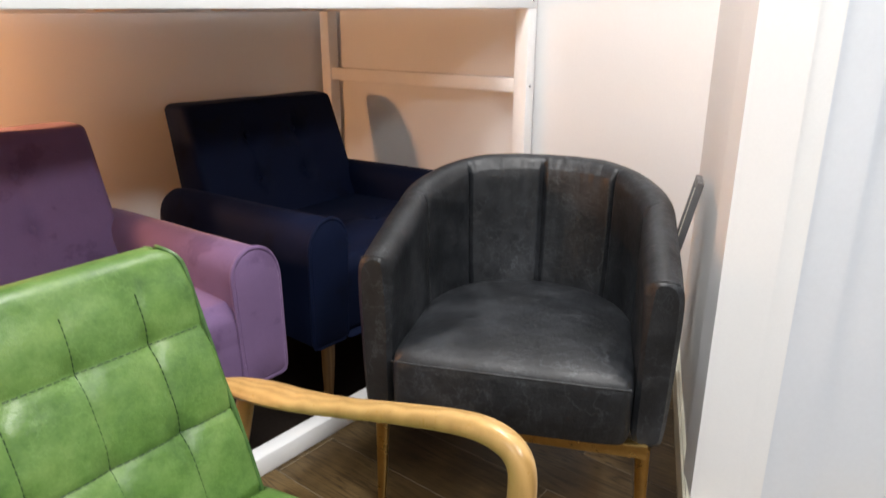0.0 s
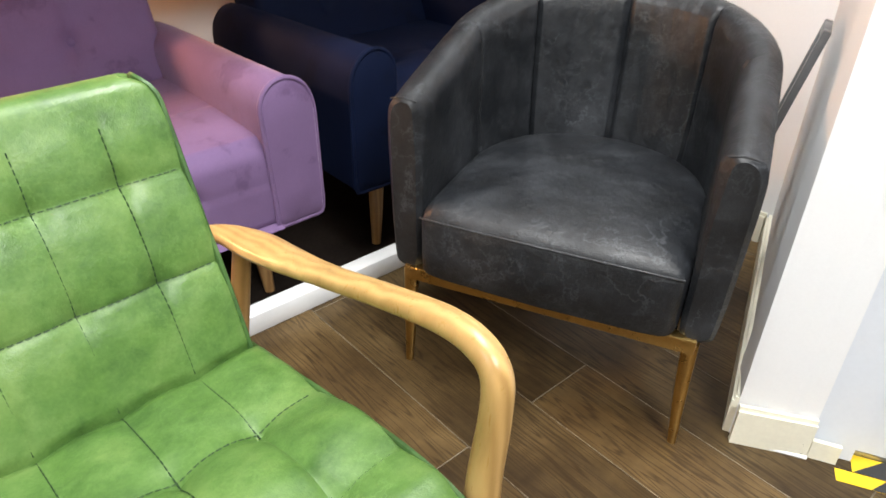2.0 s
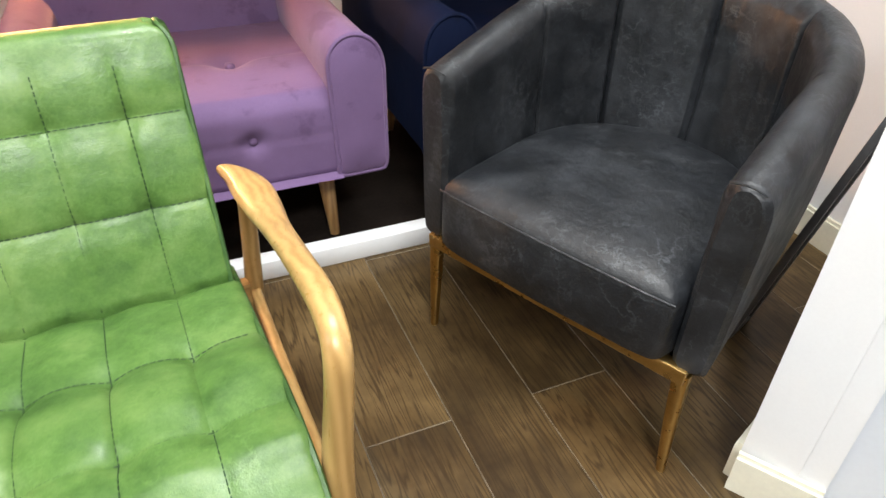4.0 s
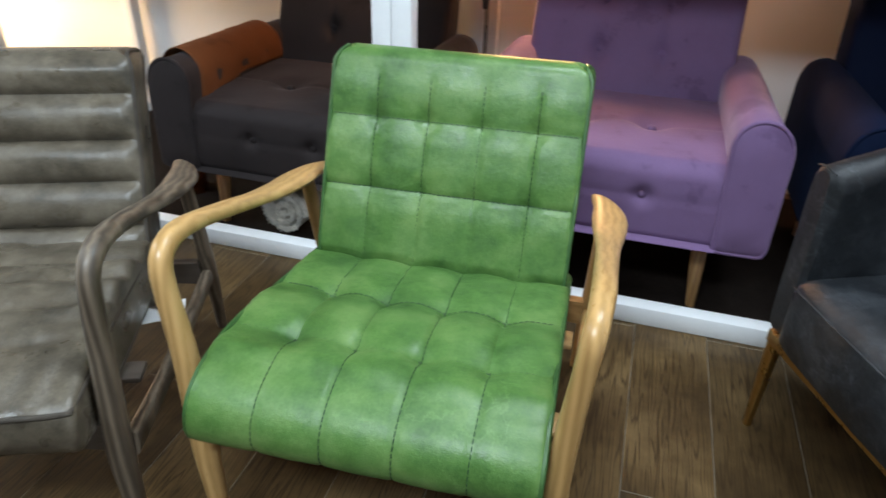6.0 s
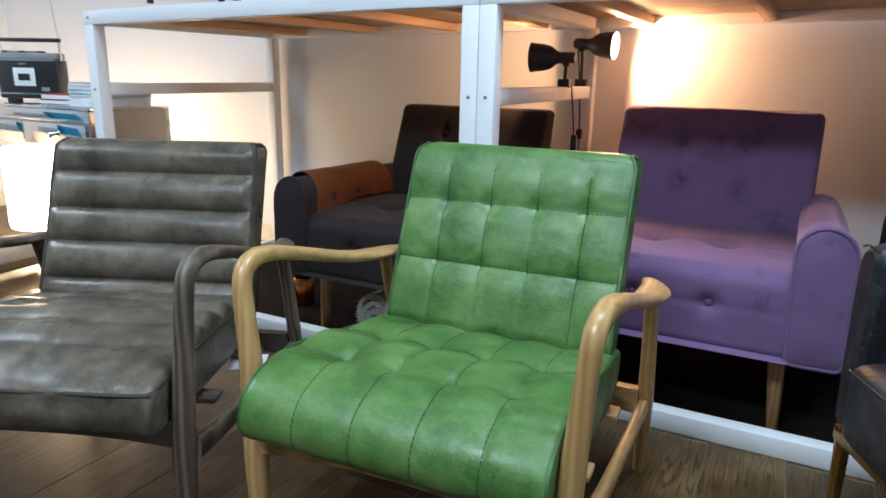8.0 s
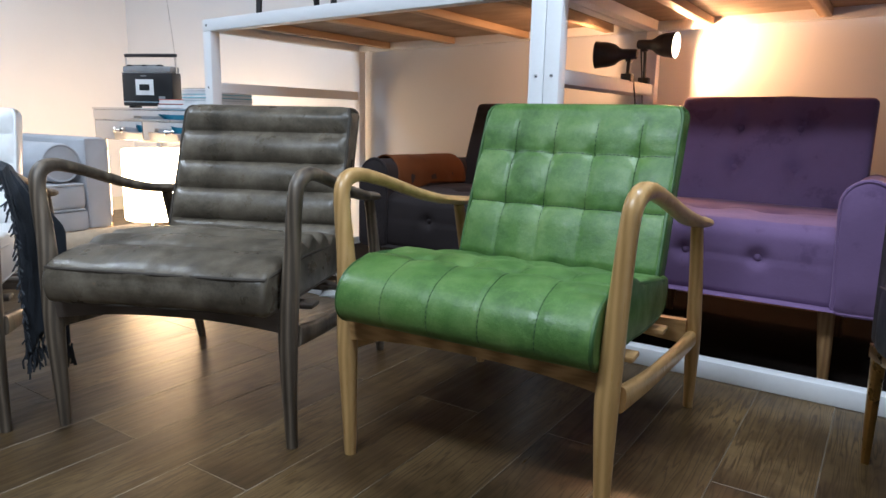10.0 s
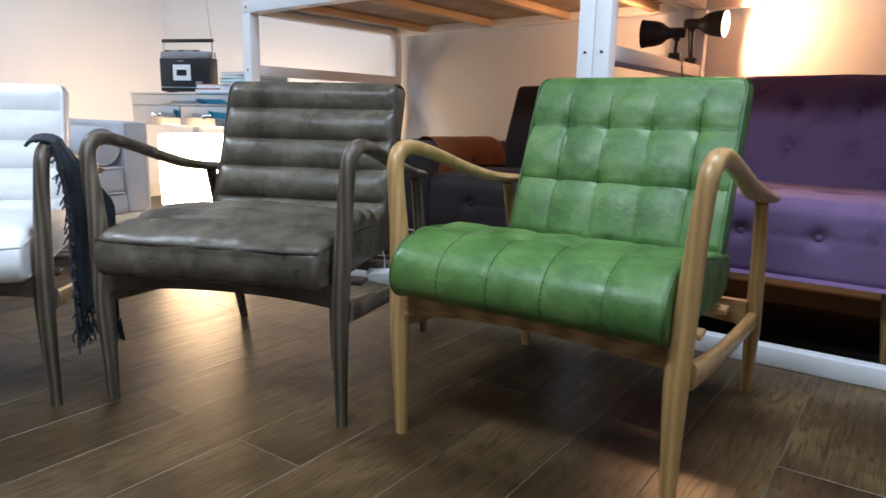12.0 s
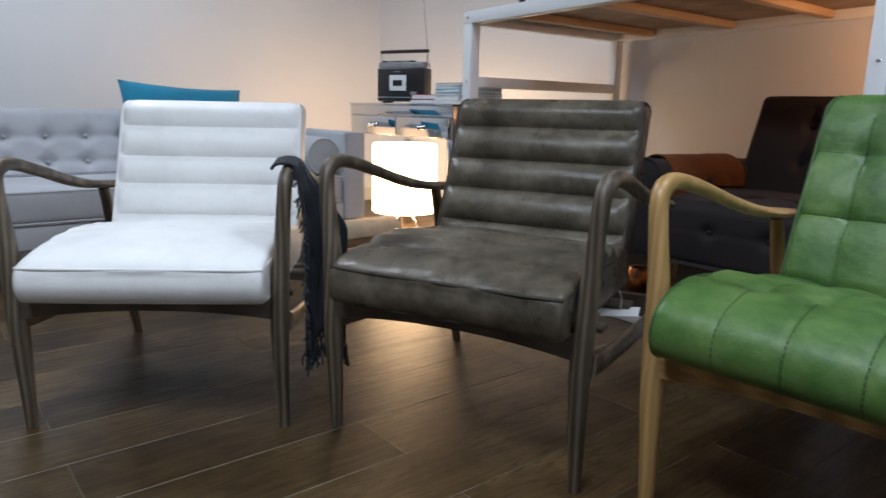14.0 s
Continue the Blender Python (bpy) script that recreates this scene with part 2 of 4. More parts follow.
SHADE = plain("lamp_shade_cloth", (1.0, 0.61, 0.31), 0.8, emit=26.0, relief=0.2)
REFLECTOR = plain("lamp_inner_white", (0.95, 0.82, 0.62), 0.5, emit=4.0, relief=0)
TAPEY = plain("tape_yellow", (0.80, 0.53, 0.02), 0.4, spread=0.1, relief=0.05)
TAPEK = plain("tape_black", (0.025, 0.025, 0.027), 0.4, spread=0.1, relief=0.05)
PAPERS = [plain("book_paper_%s" % k, c, 0.6, spread=0.1, relief=0.1) for k, c in
          (("white", (0.75, 0.76, 0.77)), ("grey", (0.42, 0.44, 0.46)), ("red", (0.55, 0.06, 0.03)), ("cyan", (0.08, 0.45, 0.55)), ("black", (0.03, 0.03, 0.035)))]
LABELWHITE = plain("label_white", (0.8, 0.8, 0.8), 0.5, spread=0.03, relief=0)
FRAMEGREY = plain("picture_frame_grey", (0.10, 0.10, 0.105), 0.45, spread=0.15, scale=20)
CRACK = plain("crack_dirt", (0.10, 0.085, 0.06), 0.8, spread=0.3, relief=0)
# near-black and almost glossless: puts the deep shade under the racks into colour
UNDERSHADE = plain("under_rack_shade", (0.016, 0.012, 0.010), 0.9, spread=0.35, scale=7, relief=0.2)
UNDERSHADE.node_tree.nodes["Principled BSDF"].inputs["Specular IOR Level"].default_value = 0.04
THREAD = plain("dark_thread", (0.014, 0.045, 0.012), 0.7, spread=0.2, relief=0)

# ---- builders ----
def thing(name, m, label, category, group=""):
    ob = new(name)
    ob.matrix_basis = m
    ob.empty_display_size = 0.1
    return tagged(ob, label, category, group)


def mesh_of(name, bm, mats, smooth=True):
    bmesh.ops.recalc_face_normals(bm, faces=bm.faces)
    me = bpy.data.meshes.new(name)
    bm.to_mesh(me)
    bm.free()
    for mt in mats if isinstance(mats, (list, tuple)) else [mats]:
        me.materials.append(mt)
    if smooth:
        me.polygons.foreach_set("use_smooth", [True] * len(me.polygons))
        me.set_sharp_from_angle(angle=radians(38))
    return me


def part(name, bm, mats, parent, label="", smooth=True):
    ob = new(name, mesh_of(name, bm, mats, smooth))
    ob.parent = parent
    return tagged(ob, label)


def structure(name, bm, mats, label, category, smooth=False):
    return tagged(new(name, mesh_of(name, bm, mats, smooth)), label, category, kind="structure")


def block(x0, y0, z0, x1, y1, z1, bevel=0.0, m=None, bm=None, seg=2):
    bm = bm or bmesh.new()
    c = [(x0 + x1) / 2, (y0 + y1) / 2, (z0 + z1) / 2]
    t = Matrix.Translation(c) @ Matrix.Diagonal((x1 - x0, y1 - y0, z1 - z0, 1))
    made = bmesh.ops.create_cube(bm, size=1, matrix=(m @ t) if m else t)["verts"]
    if bevel:
        edges = list({e for v in made for e in v.link_edges})
        bmesh.ops.bevel(bm, geom=edges, offset=bevel, segments=seg, profile=0.5, affect="EDGES")
    return bm


def smooth_path(pts, sub, closed=False):
    """Catmull-Rom through points of any size."""
    p = np.array(pts, float)
    out, n = [], len(p)
    for i in range(n if closed else n - 1):
        a, b, c, d = (p[(i - 1) % n], p[i], p[(i + 1) % n], p[(i + 2) % n]) if closed else (p[max(i - 1, 0)], p[i], p[i + 1], p[min(i + 2, n - 1)])
        for k in range(sub):
            t = k / sub
            out.append(0.5 * (2 * b + (c - a) * t + (2 * a - 5 * b + 4 * c - d) * t * t + (3 * b - a - 3 * c + d) * t ** 3))
    if not closed:
        out.append(p[-1])
    return np.array(out)


def sweep(pts, sub=6, n=12, side=None, closed=False, bm=None, square=2.0):
    """A bar swept along pts (x, y, z, half width, half height). side: the way its width lies; square: 2 is round, more is boxy."""
    bm = bm or bmesh.new()
    q = smooth_path(pts, sub, closed) if sub > 1 else np.array(pts, float)
    pos, wh = q[:, :3], q[:, 3:]
    count = len(q)
    tan = np.roll(pos, -1, 0) - np.roll(pos, 1, 0)
    if not closed:
        tan[0], tan[-1] = pos[1] - pos[0], pos[-1] - pos[-2]
    tan /= np.linalg.norm(tan, axis=1)[:, None] + 1e-12
    ref = np.array(side if side is not None else ((1, 0, 0) if abs(tan[0][0]) < 0.8 else (0, 1, 0)), float)
    rings = []
    for i in range(count):
        u = ref - tan[i] * np.dot(ref, tan[i])
        u /= np.linalg.norm(u) + 1e-12
        if side is None:
            ref = u
        w = np.cross(tan[i], u)
        ring = []
        for k in range(n):
            a = 2 * math.pi * k / n
            ca, sa = math.cos(a), math.sin(a)
            e = 2.0 / square
            ca, sa = math.copysign(abs(ca) ** e, ca), math.copysign(abs(sa) ** e, sa)
            ring.append(bm.verts.new(pos[i] + u * ca * wh[i][0] + w * sa * wh[i][1]))
        rings.append(ring)
    for i in range(count if closed else count - 1):
        a, b = rings[i], rings[(i + 1) % count]
        for k in range(n):
            bm.faces.new((a[k], a[(k + 1) % n], b[(k + 1) % n], b[k]))
    if not closed:
        bm.faces.new(rings[0][::-1])
        bm.faces.new(rings[-1])
    return bm


def tube(pts, r, sub=5, n=8, closed=False, bm=None):
    return sweep([(*p, r, r) for p in pts], sub, n, None, closed, bm)


def lathe(profile, n=32, bm=None, m=None):
    """Turned round z: profile of (radius, z)."""
    bm = bm or bmesh.new()
    rings = []
    for r, z in profile:
        ring = []
        for k in range(n):
            a = 2 * math.pi * k / n
            v = Vector((r * math.cos(a), r * math.sin(a), z))
            ring.append(bm.verts.new(m @ v if m else v))
        rings.append(ring)
    for a, b in zip(rings, rings[1:]):
        for k in range(n):
            bm.faces.new((a[k], a[(k + 1) % n], b[(k + 1) % n], b[k]))
    if profile[0][0] > 1e-4:
        bm.faces.new(rings[0][::-1])
    if profile[-1][0] > 1e-4:
        bm.faces.new(rings[-1])
    return bm


def resample(loop, step):
    """A closed loop of (y, z) points at an even step."""
    p = np.array(list(loop) + [loop[0]], float)
    d = np.concatenate([[0], np.cumsum(np.linalg.norm(np.diff(p, axis=0), axis=1))])
    n = max(8, int(d[-1] / step))
    s = np.linspace(0, d[-1], n, endpoint=False)
    return np.stack([np.interp(s, d, p[:, 0]), np.interp(s, d, p[:, 1])], 1)


def loft(loop, half, height=None, edge=0.02, step=0.008, xstep=0.008, flare=None):
    """A cushion: the closed loop of (y, z) drawn out from -half to half in x, its ends rounded over, and moved along its normal by height(x, y, z, ny, nz).
    Returns the bmesh and the end outline."""
    bm = bmesh.new()
    lp = resample([tuple(q) for q in smooth_path(loop, 6, True)], step)
    area = 0.5 * np.sum(lp[:, 0] * np.roll(lp[:, 1], -1) - np.roll(lp[:, 0], -1) * lp[:, 1])
    tan = np.roll(lp, -1, 0) - np.roll(lp, 1, 0)
    tan /= np.linalg.norm(tan, axis=1)[:, None]
    nor = np.stack([tan[:, 1], -tan[:, 0]], 1) * (1 if area > 0 else -1)
    for _ in range(3):
        nor = (nor + np.roll(nor, 1, 0) + np.roll(nor, -1, 0))
        nor /= np.linalg.norm(nor, axis=1)[:, None]
    inner = np.linspace(-half + edge, half - edge, max(3, int(2 * half / xstep)))
    xs = [(-half + edge * (1 - math.sin(a)), edge * (1 - math.cos(a))) for a in (math.pi / 2, math.pi / 3, math.pi / 6)]
    cols = [(x, d) for x, d in xs] + [(x, 0.0) for x in inner] + [(-x, d) for x, d in reversed(xs)]
    grid = []
    for x, d in cols:
        ring = []
        for (y, z), (ny, nz) in zip(lp, nor):
            h = (height(x, y, z, ny, nz) if height else 0.0) - d
            px = x if flare is None else x * flare(y, z)
            ring.append(bm.verts.new((px, y + ny * h, z + nz * h)))
        grid.append(ring)
    m = len(lp)
    for a, b in zip(grid, grid[1:]):
        for k in range(m):
            bm.faces.new((a[k], b[k], b[(k + 1) % m], a[(k + 1) % m]))
    bm.faces.new(grid[0])
    bm.faces.new(grid[-1][::-1])
    return bm


def bell(d, w):
    return math.exp(-(d / w) ** 2)


def near(v, at):
    return min(abs(v - a) for a in at)

# ---- the room ----
CEILING = 2.8
U = Vector((0.932, 0.361))      # along the short partition
V = Vector((0.455, -0.890))     # along the end of the partition and the door


def wall_strip(a, b, z0, z1, thick, bm=None, lift=0.0):
    """A wall from a to b in plan; the room lies to the left of a -> b, thick goes to the right."""
    bm = bm or bmesh.new()
    a, b = Vector(a), Vector(b)
    d = (b - a).normalized()
    r = Vector((d.y, -d.x))
    c = [a - r * lift, b - r * lift, b + r * thick, a + r * thick]
    lo, hi = [bm.verts.new((*p, z0)) for p in c], [bm.verts.new((*p, z1)) for p in c]
    for i in range(4):
        bm.faces.new((lo[i], lo[(i + 1) % 4], hi[(i + 1) % 4], hi[i]))
    bm.faces.new(lo[::-1])
    bm.faces.new(hi)
    return bm


LEFT, BACK, RIGHT, FRONT = -4.02, 2.05, 2.12, -4.2
NICHE, CORNER = Vector((RIGHT, 0.345)), Vector((1.329, 0.0225))
POST_END = CORNER + V * 0.146
FRAME_END = CORNER + V * 0.232
DOOR_END = FRAME_END + V * 0.86
far_end = CORNER + V * ((CORNER.y - FRONT) / 0.890)
structure("wall_back", wall_strip((RIGHT + 0.12, BACK), (LEFT - 0.12, BACK), 0, CEILING, 0.12), WALL, "warm white painted plaster wall behind the racks", "wall")
structure("wall_left", wall_strip((LEFT, BACK), (LEFT, FRONT), 0, CEILING, 0.12), WALL, "white painted plaster wall behind the grey sofa", "wall")
# the front wall is added out of view, darkened to deepen the shadows
structure("wall_front", wall_strip((LEFT - 0.12, FRONT), (far_end.x + 0.2, FRONT), 0, CEILING, 0.12), DIMWALL, "unseen wall added behind the camera, dark to cut bounced light", "wall")
structure("wall_right", wall_strip((RIGHT, 0.2), (RIGHT, BACK), 0, CEILING, 0.12), WALL, "white painted plaster wall at the rack's end", "wall")
structure("wall_partition", wall_strip(CORNER, NICHE, 0, CEILING, 0.10), WALL, "white painted slanting partition wall beside the tub chair", "wall")
structure("pillar", wall_strip(POST_END, CORNER, 0, CEILING, 0.115), WALL, "white painted end pillar of the partition", "pillar")
wall_far = structure("wall_beyond_door", wall_strip(far_end, DOOR_END + V * 0.09, 0, CEILING, 0.12), WALL, "white painted wall beyond the door", "wall")
structure("wall_over_door", wall_strip(DOOR_END + V * 0.09, POST_END, 2.14, CEILING, 0.12), WALL, "white painted wall above the door", "wall")
# never in view; closes the room and returns little light
structure("ceiling", block(LEFT - 0.12, FRONT - 0.12, CEILING, 3.7, BACK + 0.12, CEILING + 0.1), CEIL, "unseen flat ceiling, grey to cut bounced light", "ceiling")

door = tagged(new("door_1"), "closed pale blue-white painted flush door in its frame", "door", kind="structure")
part("door_frame", wall_strip(FRAME_END, POST_END, 0, 2.14, 0.12, lift=-0.012), DOORPAINT, door, smooth=False)
part("door_frame", wall_strip(DOOR_END + V * 0.09, DOOR_END, 0, 2.14, 0.12, lift=-0.012), DOORPAINT, door, smooth=False)
part("door_head", wall_strip(DOOR_END, FRAME_END, 2.05, 2.14, 0.12, lift=-0.012), DOORPAINT, door, smooth=False)
part("door_leaf", wall_strip(DOOR_END - V * 0.003, FRAME_END + V * 0.003, 0.012, 2.047, 0.045, lift=-0.035), DOORPAINT, door, smooth=False)
part("threshold", wall_strip(DOOR_END, FRAME_END, 0.0, 0.011, 0.09, lift=-0.034), SILVER, door, smooth=False)


def skirting(name, a, b, label):
    bm = wall_strip(a, b, 0, 0.088, 0.0, lift=0.014)
    wall_strip(a, b, 0.088, 0.098, 0.0, bm, 0.008)
    return structure(name, bm, SKIRT, label, "skirting board")


baseboard_pillar = skirting("baseboard_pillar", POST_END, CORNER + Vector((-0.0135, -0.0067)), "cream skirting board with cracked paint round the pillar")
skirting("baseboard_partition", CORNER + U * 0.001, NICHE, "white skirting board along the partition")
skirting("baseboard_right", (RIGHT, 0.36), (RIGHT, BACK - 0.02), "white skirting board along the niche wall")
skirting("baseboard_left", (LEFT, BACK), (LEFT, FRONT), "white skirting board along the wall")
skirting("baseboard_back", (RIGHT - 0.02, BACK), (LEFT, BACK), "white skirting board along the wall behind the racks")

# cracked filler at the foot of the pillar
def on_skirt(v, z, lift=0.0145):
    p = CORNER + V * (0.215 + v) - Vector((0.890, 0.455)) * lift
    return (p.x, p.y, z)


for line in ([(-0.150, 0.020), (-0.135, 0.028), (-0.112, 0.030), (-0.095, 0.032), (-0.079, 0.035)], [(-0.079, 0.035), (-0.087, 0.026), (-0.085, 0.016), (-0.076, 0.008), (-0.073, 0.001)]):
    part("paint_crack", tube([on_skirt(v, z) for v, z in line], 0.0009, 4, 5), CRACK, baseboard_pillar)
part("filler", wall_strip(CORNER + V * 0.203, CORNER + V * 0.150, 0.0, 0.046, 0.0, lift=0.010), SKIRT, baseboard_pillar, "rough filler patch", smooth=False)
part("caulk_bead", tube([on_skirt(-0.214, 0.003, 0.015), on_skirt(-0.14, 0.0035, 0.0165), on_skirt(-0.066, 0.003, 0.015)], 0.0045, 6, 8), RACK, baseboard_pillar)

# hazard tape in front of the door
tape = thing("hazard_tape", Matrix.LocRotScale((CORNER.x + V.x * 0.215, CORNER.y + V.y * 0.215, 0.0), Euler((0, 0, math.atan2(V.y, V.x))), None), "yellow and black striped hazard tape stuck to the floor", "floor tape")
part("tape_strip", block(0.018, -0.017, 0.0006, 0.86, 0.032, 0.0012), TAPEY, tape, smooth=False)
part("tape_strip", block(-0.014, -0.051, 0.0006, 0.86, -0.0185, 0.0012), TAPEY, tape, smooth=False)
for k in range(5):
    for y0, y1, x, lean in ((-0.017, 0.032, 0.019, 0.060), (-0.051, -0.0185, 0.049, 0.030)):
        bm = bmesh.new()
        x += 0.17 * k
        q = [(x, y0), (x + 0.085, y0), (x + 0.085 + lean, y1), (x + lean, y1)]
        lo, hi = [bm.verts.new((*c, 0.0012)) for c in q], [bm.verts.new((*c, 0.0018)) for c in q]
        bm.faces.new(hi), bm.faces.new(lo[::-1])
        for i in range(4):
            bm.faces.new((lo[i], lo[(i + 1) % 4], hi[(i + 1) % 4], hi[i]))
        part("stripe", bm, TAPEK, tape, smooth=False)

# ceiling panels
for px, py in PANELS:
    lampbox = thing("ceiling_light", pose(px, py, CEILING), "white rectangular ceiling light panel", "ceiling light", "ceiling panels")
    part("frame", block(-0.62, -0.32, -0.03, 0.62, 0.32, 0.0, 0.006), RACK, lampbox)

# ---- racks ----
def rack(x0, x1, m, label, slats):
    """A white two-tier display rack: end frames, bottom and top rails, plywood deck on pine slats."""
    r = thing("display_rack", m, label, "rack", "display racks")

    def part(name, bm, mats, parent, label="", smooth=True):
        # the racks stand a little out of level
        for v in bm.verts:
            v.co.z *= 1 + 0.017 * v.co.x
        ob = new(name, mesh_of(name, bm, mats, smooth))
        ob.parent = parent
        return tagged(ob, label)
    w, y0, y1, top = 0.052, 0.0, 1.06, 1.185
    for x in (x0, x1 - w):
        for y in (y0, y1 - w):
            part("post", block(x, y, 0, x + w, y + w, top - 0.052, 0.003), RACK, r)
        part("cross_bar", block(x + 0.008, y0 + w, 0.860, x + w - 0.008, y1 - w, 0.908, 0.003), RACK, r)
        part("cross_bar", block(x + 0.008, y0 + w, 0.0, x + w - 0.008, y1 - w, 0.05, 0.003), RACK, r)
    for y in (y0, y1 - w):
        part("top_beam", block(x0, y, top - 0.052, x1, y + w, top, 0.003), RACK, r)
    part("bottom_rail", block(x0 + w, y0 + 0.004, 0.0, x1 - w, y0 + w, 0.055, 0.003), RACK, r)
    for x in (x0, x1 - w):
        part("end_beam", block(x + 0.004, y0 + w, top - 0.052, x + w - 0.004, y1 - w, top - 0.002, 0.003), RACK, r)
    # thin sheet added to darken the floor where the rack and chairs shade it
    part("shade_sheet", block(x0 + w + 0.001, y0 + w + 0.001, 0.0008, x1 - w - 0.001, y1 - w - 0.001, 0.010, 0.001), UNDERSHADE, r, "near-black sheet standing in for the shade on the floor", False)
    part("deck", block(x0 + w, y0 + w, top - 0.014, x1 - w, y1 - w, top - 0.001), PLY, r, "raw plywood deck", False)
    for k in range(slats):
        x = x0 + (x1 - x0) * (k + 0.6) / slats
        part("slat", block(x - 0.022, y0 + w, top - 0.046, x + 0.022, y1 - w, top - 0.0145, 0.004), PINE, r, "raw pine slat")
    for x in (x0 + w / 2, x1 - w / 2):
        for z in (0.884, top - 0.026):
            part("bolt", lathe([(0.0, 0.004), (0.004, 0.0035), (0.0065, 0.0)], 10, m=Matrix.Translation((x, y0, z)) @ pose(0, 0, 0, 90)), CHROME, r, "small bolt head")
    return r


rack(-0.025, 2.10, pose(0, 0.952, 0), "white painted metal display rack with plywood deck over velvet armchairs", 5)
rack(-1.70, -0.027, pose(0, 0.952, 0), "white painted metal display rack with plywood deck in the corner", 4)

# ---- mid-century armchairs ----
def chair_frame(c, bar, flat, shift=(0.0, 0.0, 0.0)):
    """The wooden frame: front leg and arm in one sweep, rear legs, rails."""
    for s in (-1, 1):
        pts = [(0.288, 0.0, 0.0, 0.0125, 0.0125), (0.291, 0.0, 0.12, 0.0165, 0.0165), (0.296, 0.002, 0.25, 0.021, 0.0215), (0.302, 0.010, 0.34, 0.0205, 0.023),
               (0.312, 0.018, 0.45, 0.018, 0.021), (0.322, 0.020, 0.54, 0.0165, 0.0185), (0.328, 0.028, 0.592, 0.0165, 0.018), (0.331, 0.055, 0.614, 0.017, 0.0175),
               (0.332, 0.105, 0.616, 0.018, 0.0155), (0.331, 0.20, 0.594, 0.0185, 0.014), (0.330, 0.32, 0.560, 0.021, 0.0135), (0.329, 0.42, 0.536, 0.030, 0.013),
               (0.326, 0.50, 0.524, 0.034, 0.0125), (0.318, 0.56, 0.518, 0.026, 0.0125), (0.303, 0.598, 0.515, 0.016, 0.011), (0.292, 0.612, 0.514, 0.007, 0.007)]
        part("armrest", sweep([(s * a + (shift[0] * min(1, d / 0.6) * (1 - min(1, b / 0.5)) if s > 0 else 0), b + (shift[1] * min(1, d / 0.6) * (1 - min(1, b / 0.5)) if s > 0 else 0), d + (shift[2] * min(1, d / 0.6) * (1 - min(1, b / 0.5)) if s > 0 else 0), e, f) for a, b, d, e, f in pts], 6, 16, (1, 0, 0), square=2.3), bar, c, "one-piece carved armrest and front leg")
        rear = [(0.312, 0.690, 0.0, 0.0125, 0.0125), (0.315, 0.662, 0.11, 0.016, 0.017), (0.318, 0.632, 0.21, 0.0185, 0.022), (0.320, 0.585, 0.36, 0.0165, 0.019), (0.319, 0.535, 0.51, 0.0145, 0.016)]
        part("rear_leg", sweep([(s * a, b, d, e, f) for a, b, d, e, f in rear], 5, 14, (1, 0, 0)), bar, c)
        part("side_rail", sweep([(s * 0.300, 0.012, 0.262, 0.0125, 0.024), (s * 0.306, 0.2, 0.238, 0.0115, 0.020), (s * 0.312, 0.45, 0.218, 0.0115, 0.020), (s * 0.317, 0.632, 0.212, 0.0125, 0.022)], 5, 14, (1, 0, 0), square=3.2), bar, c)
    for nm, y, hw, lo, mid, hi in (("front_rail", 0.004, 0.285, 0.268, 0.290, 0.326), ("rear_rail", 0.60, 0.305, 0.20, 0.215, 0.262)):
        bm = bmesh.new()
        rings = []
        for k in range(25):
            f = k / 12 - 1
            zb = mid + (lo - mid) * abs(f) ** 2.2
            rings.append([bm.verts.new((hw * f, yy, zz)) for yy, zz in ((y - 0.012, zb + 0.002), (y - 0.012, hi), (y + 0.012, hi), (y + 0.012, zb + 0.002), (y, zb - 0.001))])
        for a, b in zip(rings, rings[1:]):
            for k in range(5):
                bm.faces.new((a[k], a[(k + 1) % 5], b[(k + 1) % 5], b[k]))
        bm.faces.new(rings[0]), bm.faces.new(rings[-1][::-1])
        part(nm, bm, flat, c)
    for y, z in ((0.16, 0.30), (0.42, 0.285)):
        part("seat_slat", block(-0.29, y - 0.025, z - 0.012, 0.29, y + 0.025, z, 0.003), flat, c)


def outline_pipe(loop, x, r, flare=None):
    pts = resample([tuple(q) for q in smooth_path(loop, 6, True)], 0.012)
    c = pts.mean(0)
    return tube([(x * (flare(y, z) if flare else 1), y, z) for y, z in ((y + (c[0] - y) / math.hypot(c[0] - y, c[1] - z) * 0.004, z + (c[1] - z) / math.hypot(c[0] - y, c[1] - z) * 0.006) for y, z in pts)], r, 1, 6, True)


XS, BACKROWS, SEATROWS = (-0.160, -0.053, 0.056, 0.167), (0.535, 0.667), (0.097, 0.270)


def ease(v):
    v = max(0.0, min(1.0, v))
    return v * v * (3 - 2 * v)


def round_top(top, half, r=0.035):
    """Draws the sides in towards a rounded upper corner."""
    def f(y, z):
        t = min(1.0, max(0.0, (z - (top - r)) / r))
        return (half - r * (1 - math.sqrt(max(0.0, 1 - t * t)))) / half
    return f


def tufted_back(x, y, z, ny, nz):
    if ny > -0.55 or z > 0.76 or z < 0.38:
        return 0.0
    if z < 0.405:
        return -0.004 * ease((0.405 - z) / 0.02)
    dx, dz = near(x, XS), near(z, BACKROWS)
    fade = min(1.0, (0.76 - z) / 0.03)
    puff = 0.005 * ease(dz / 0.05) * min(1.0, 0.5 + 0.5 * ease(dx / 0.05))
    return fade * (puff - 0.003 * bell(dx, 0.004) - 0.0035 * bell(dz, 0.004) - 0.009 * bell(math.hypot(dx, dz), 0.020) - 0.001)


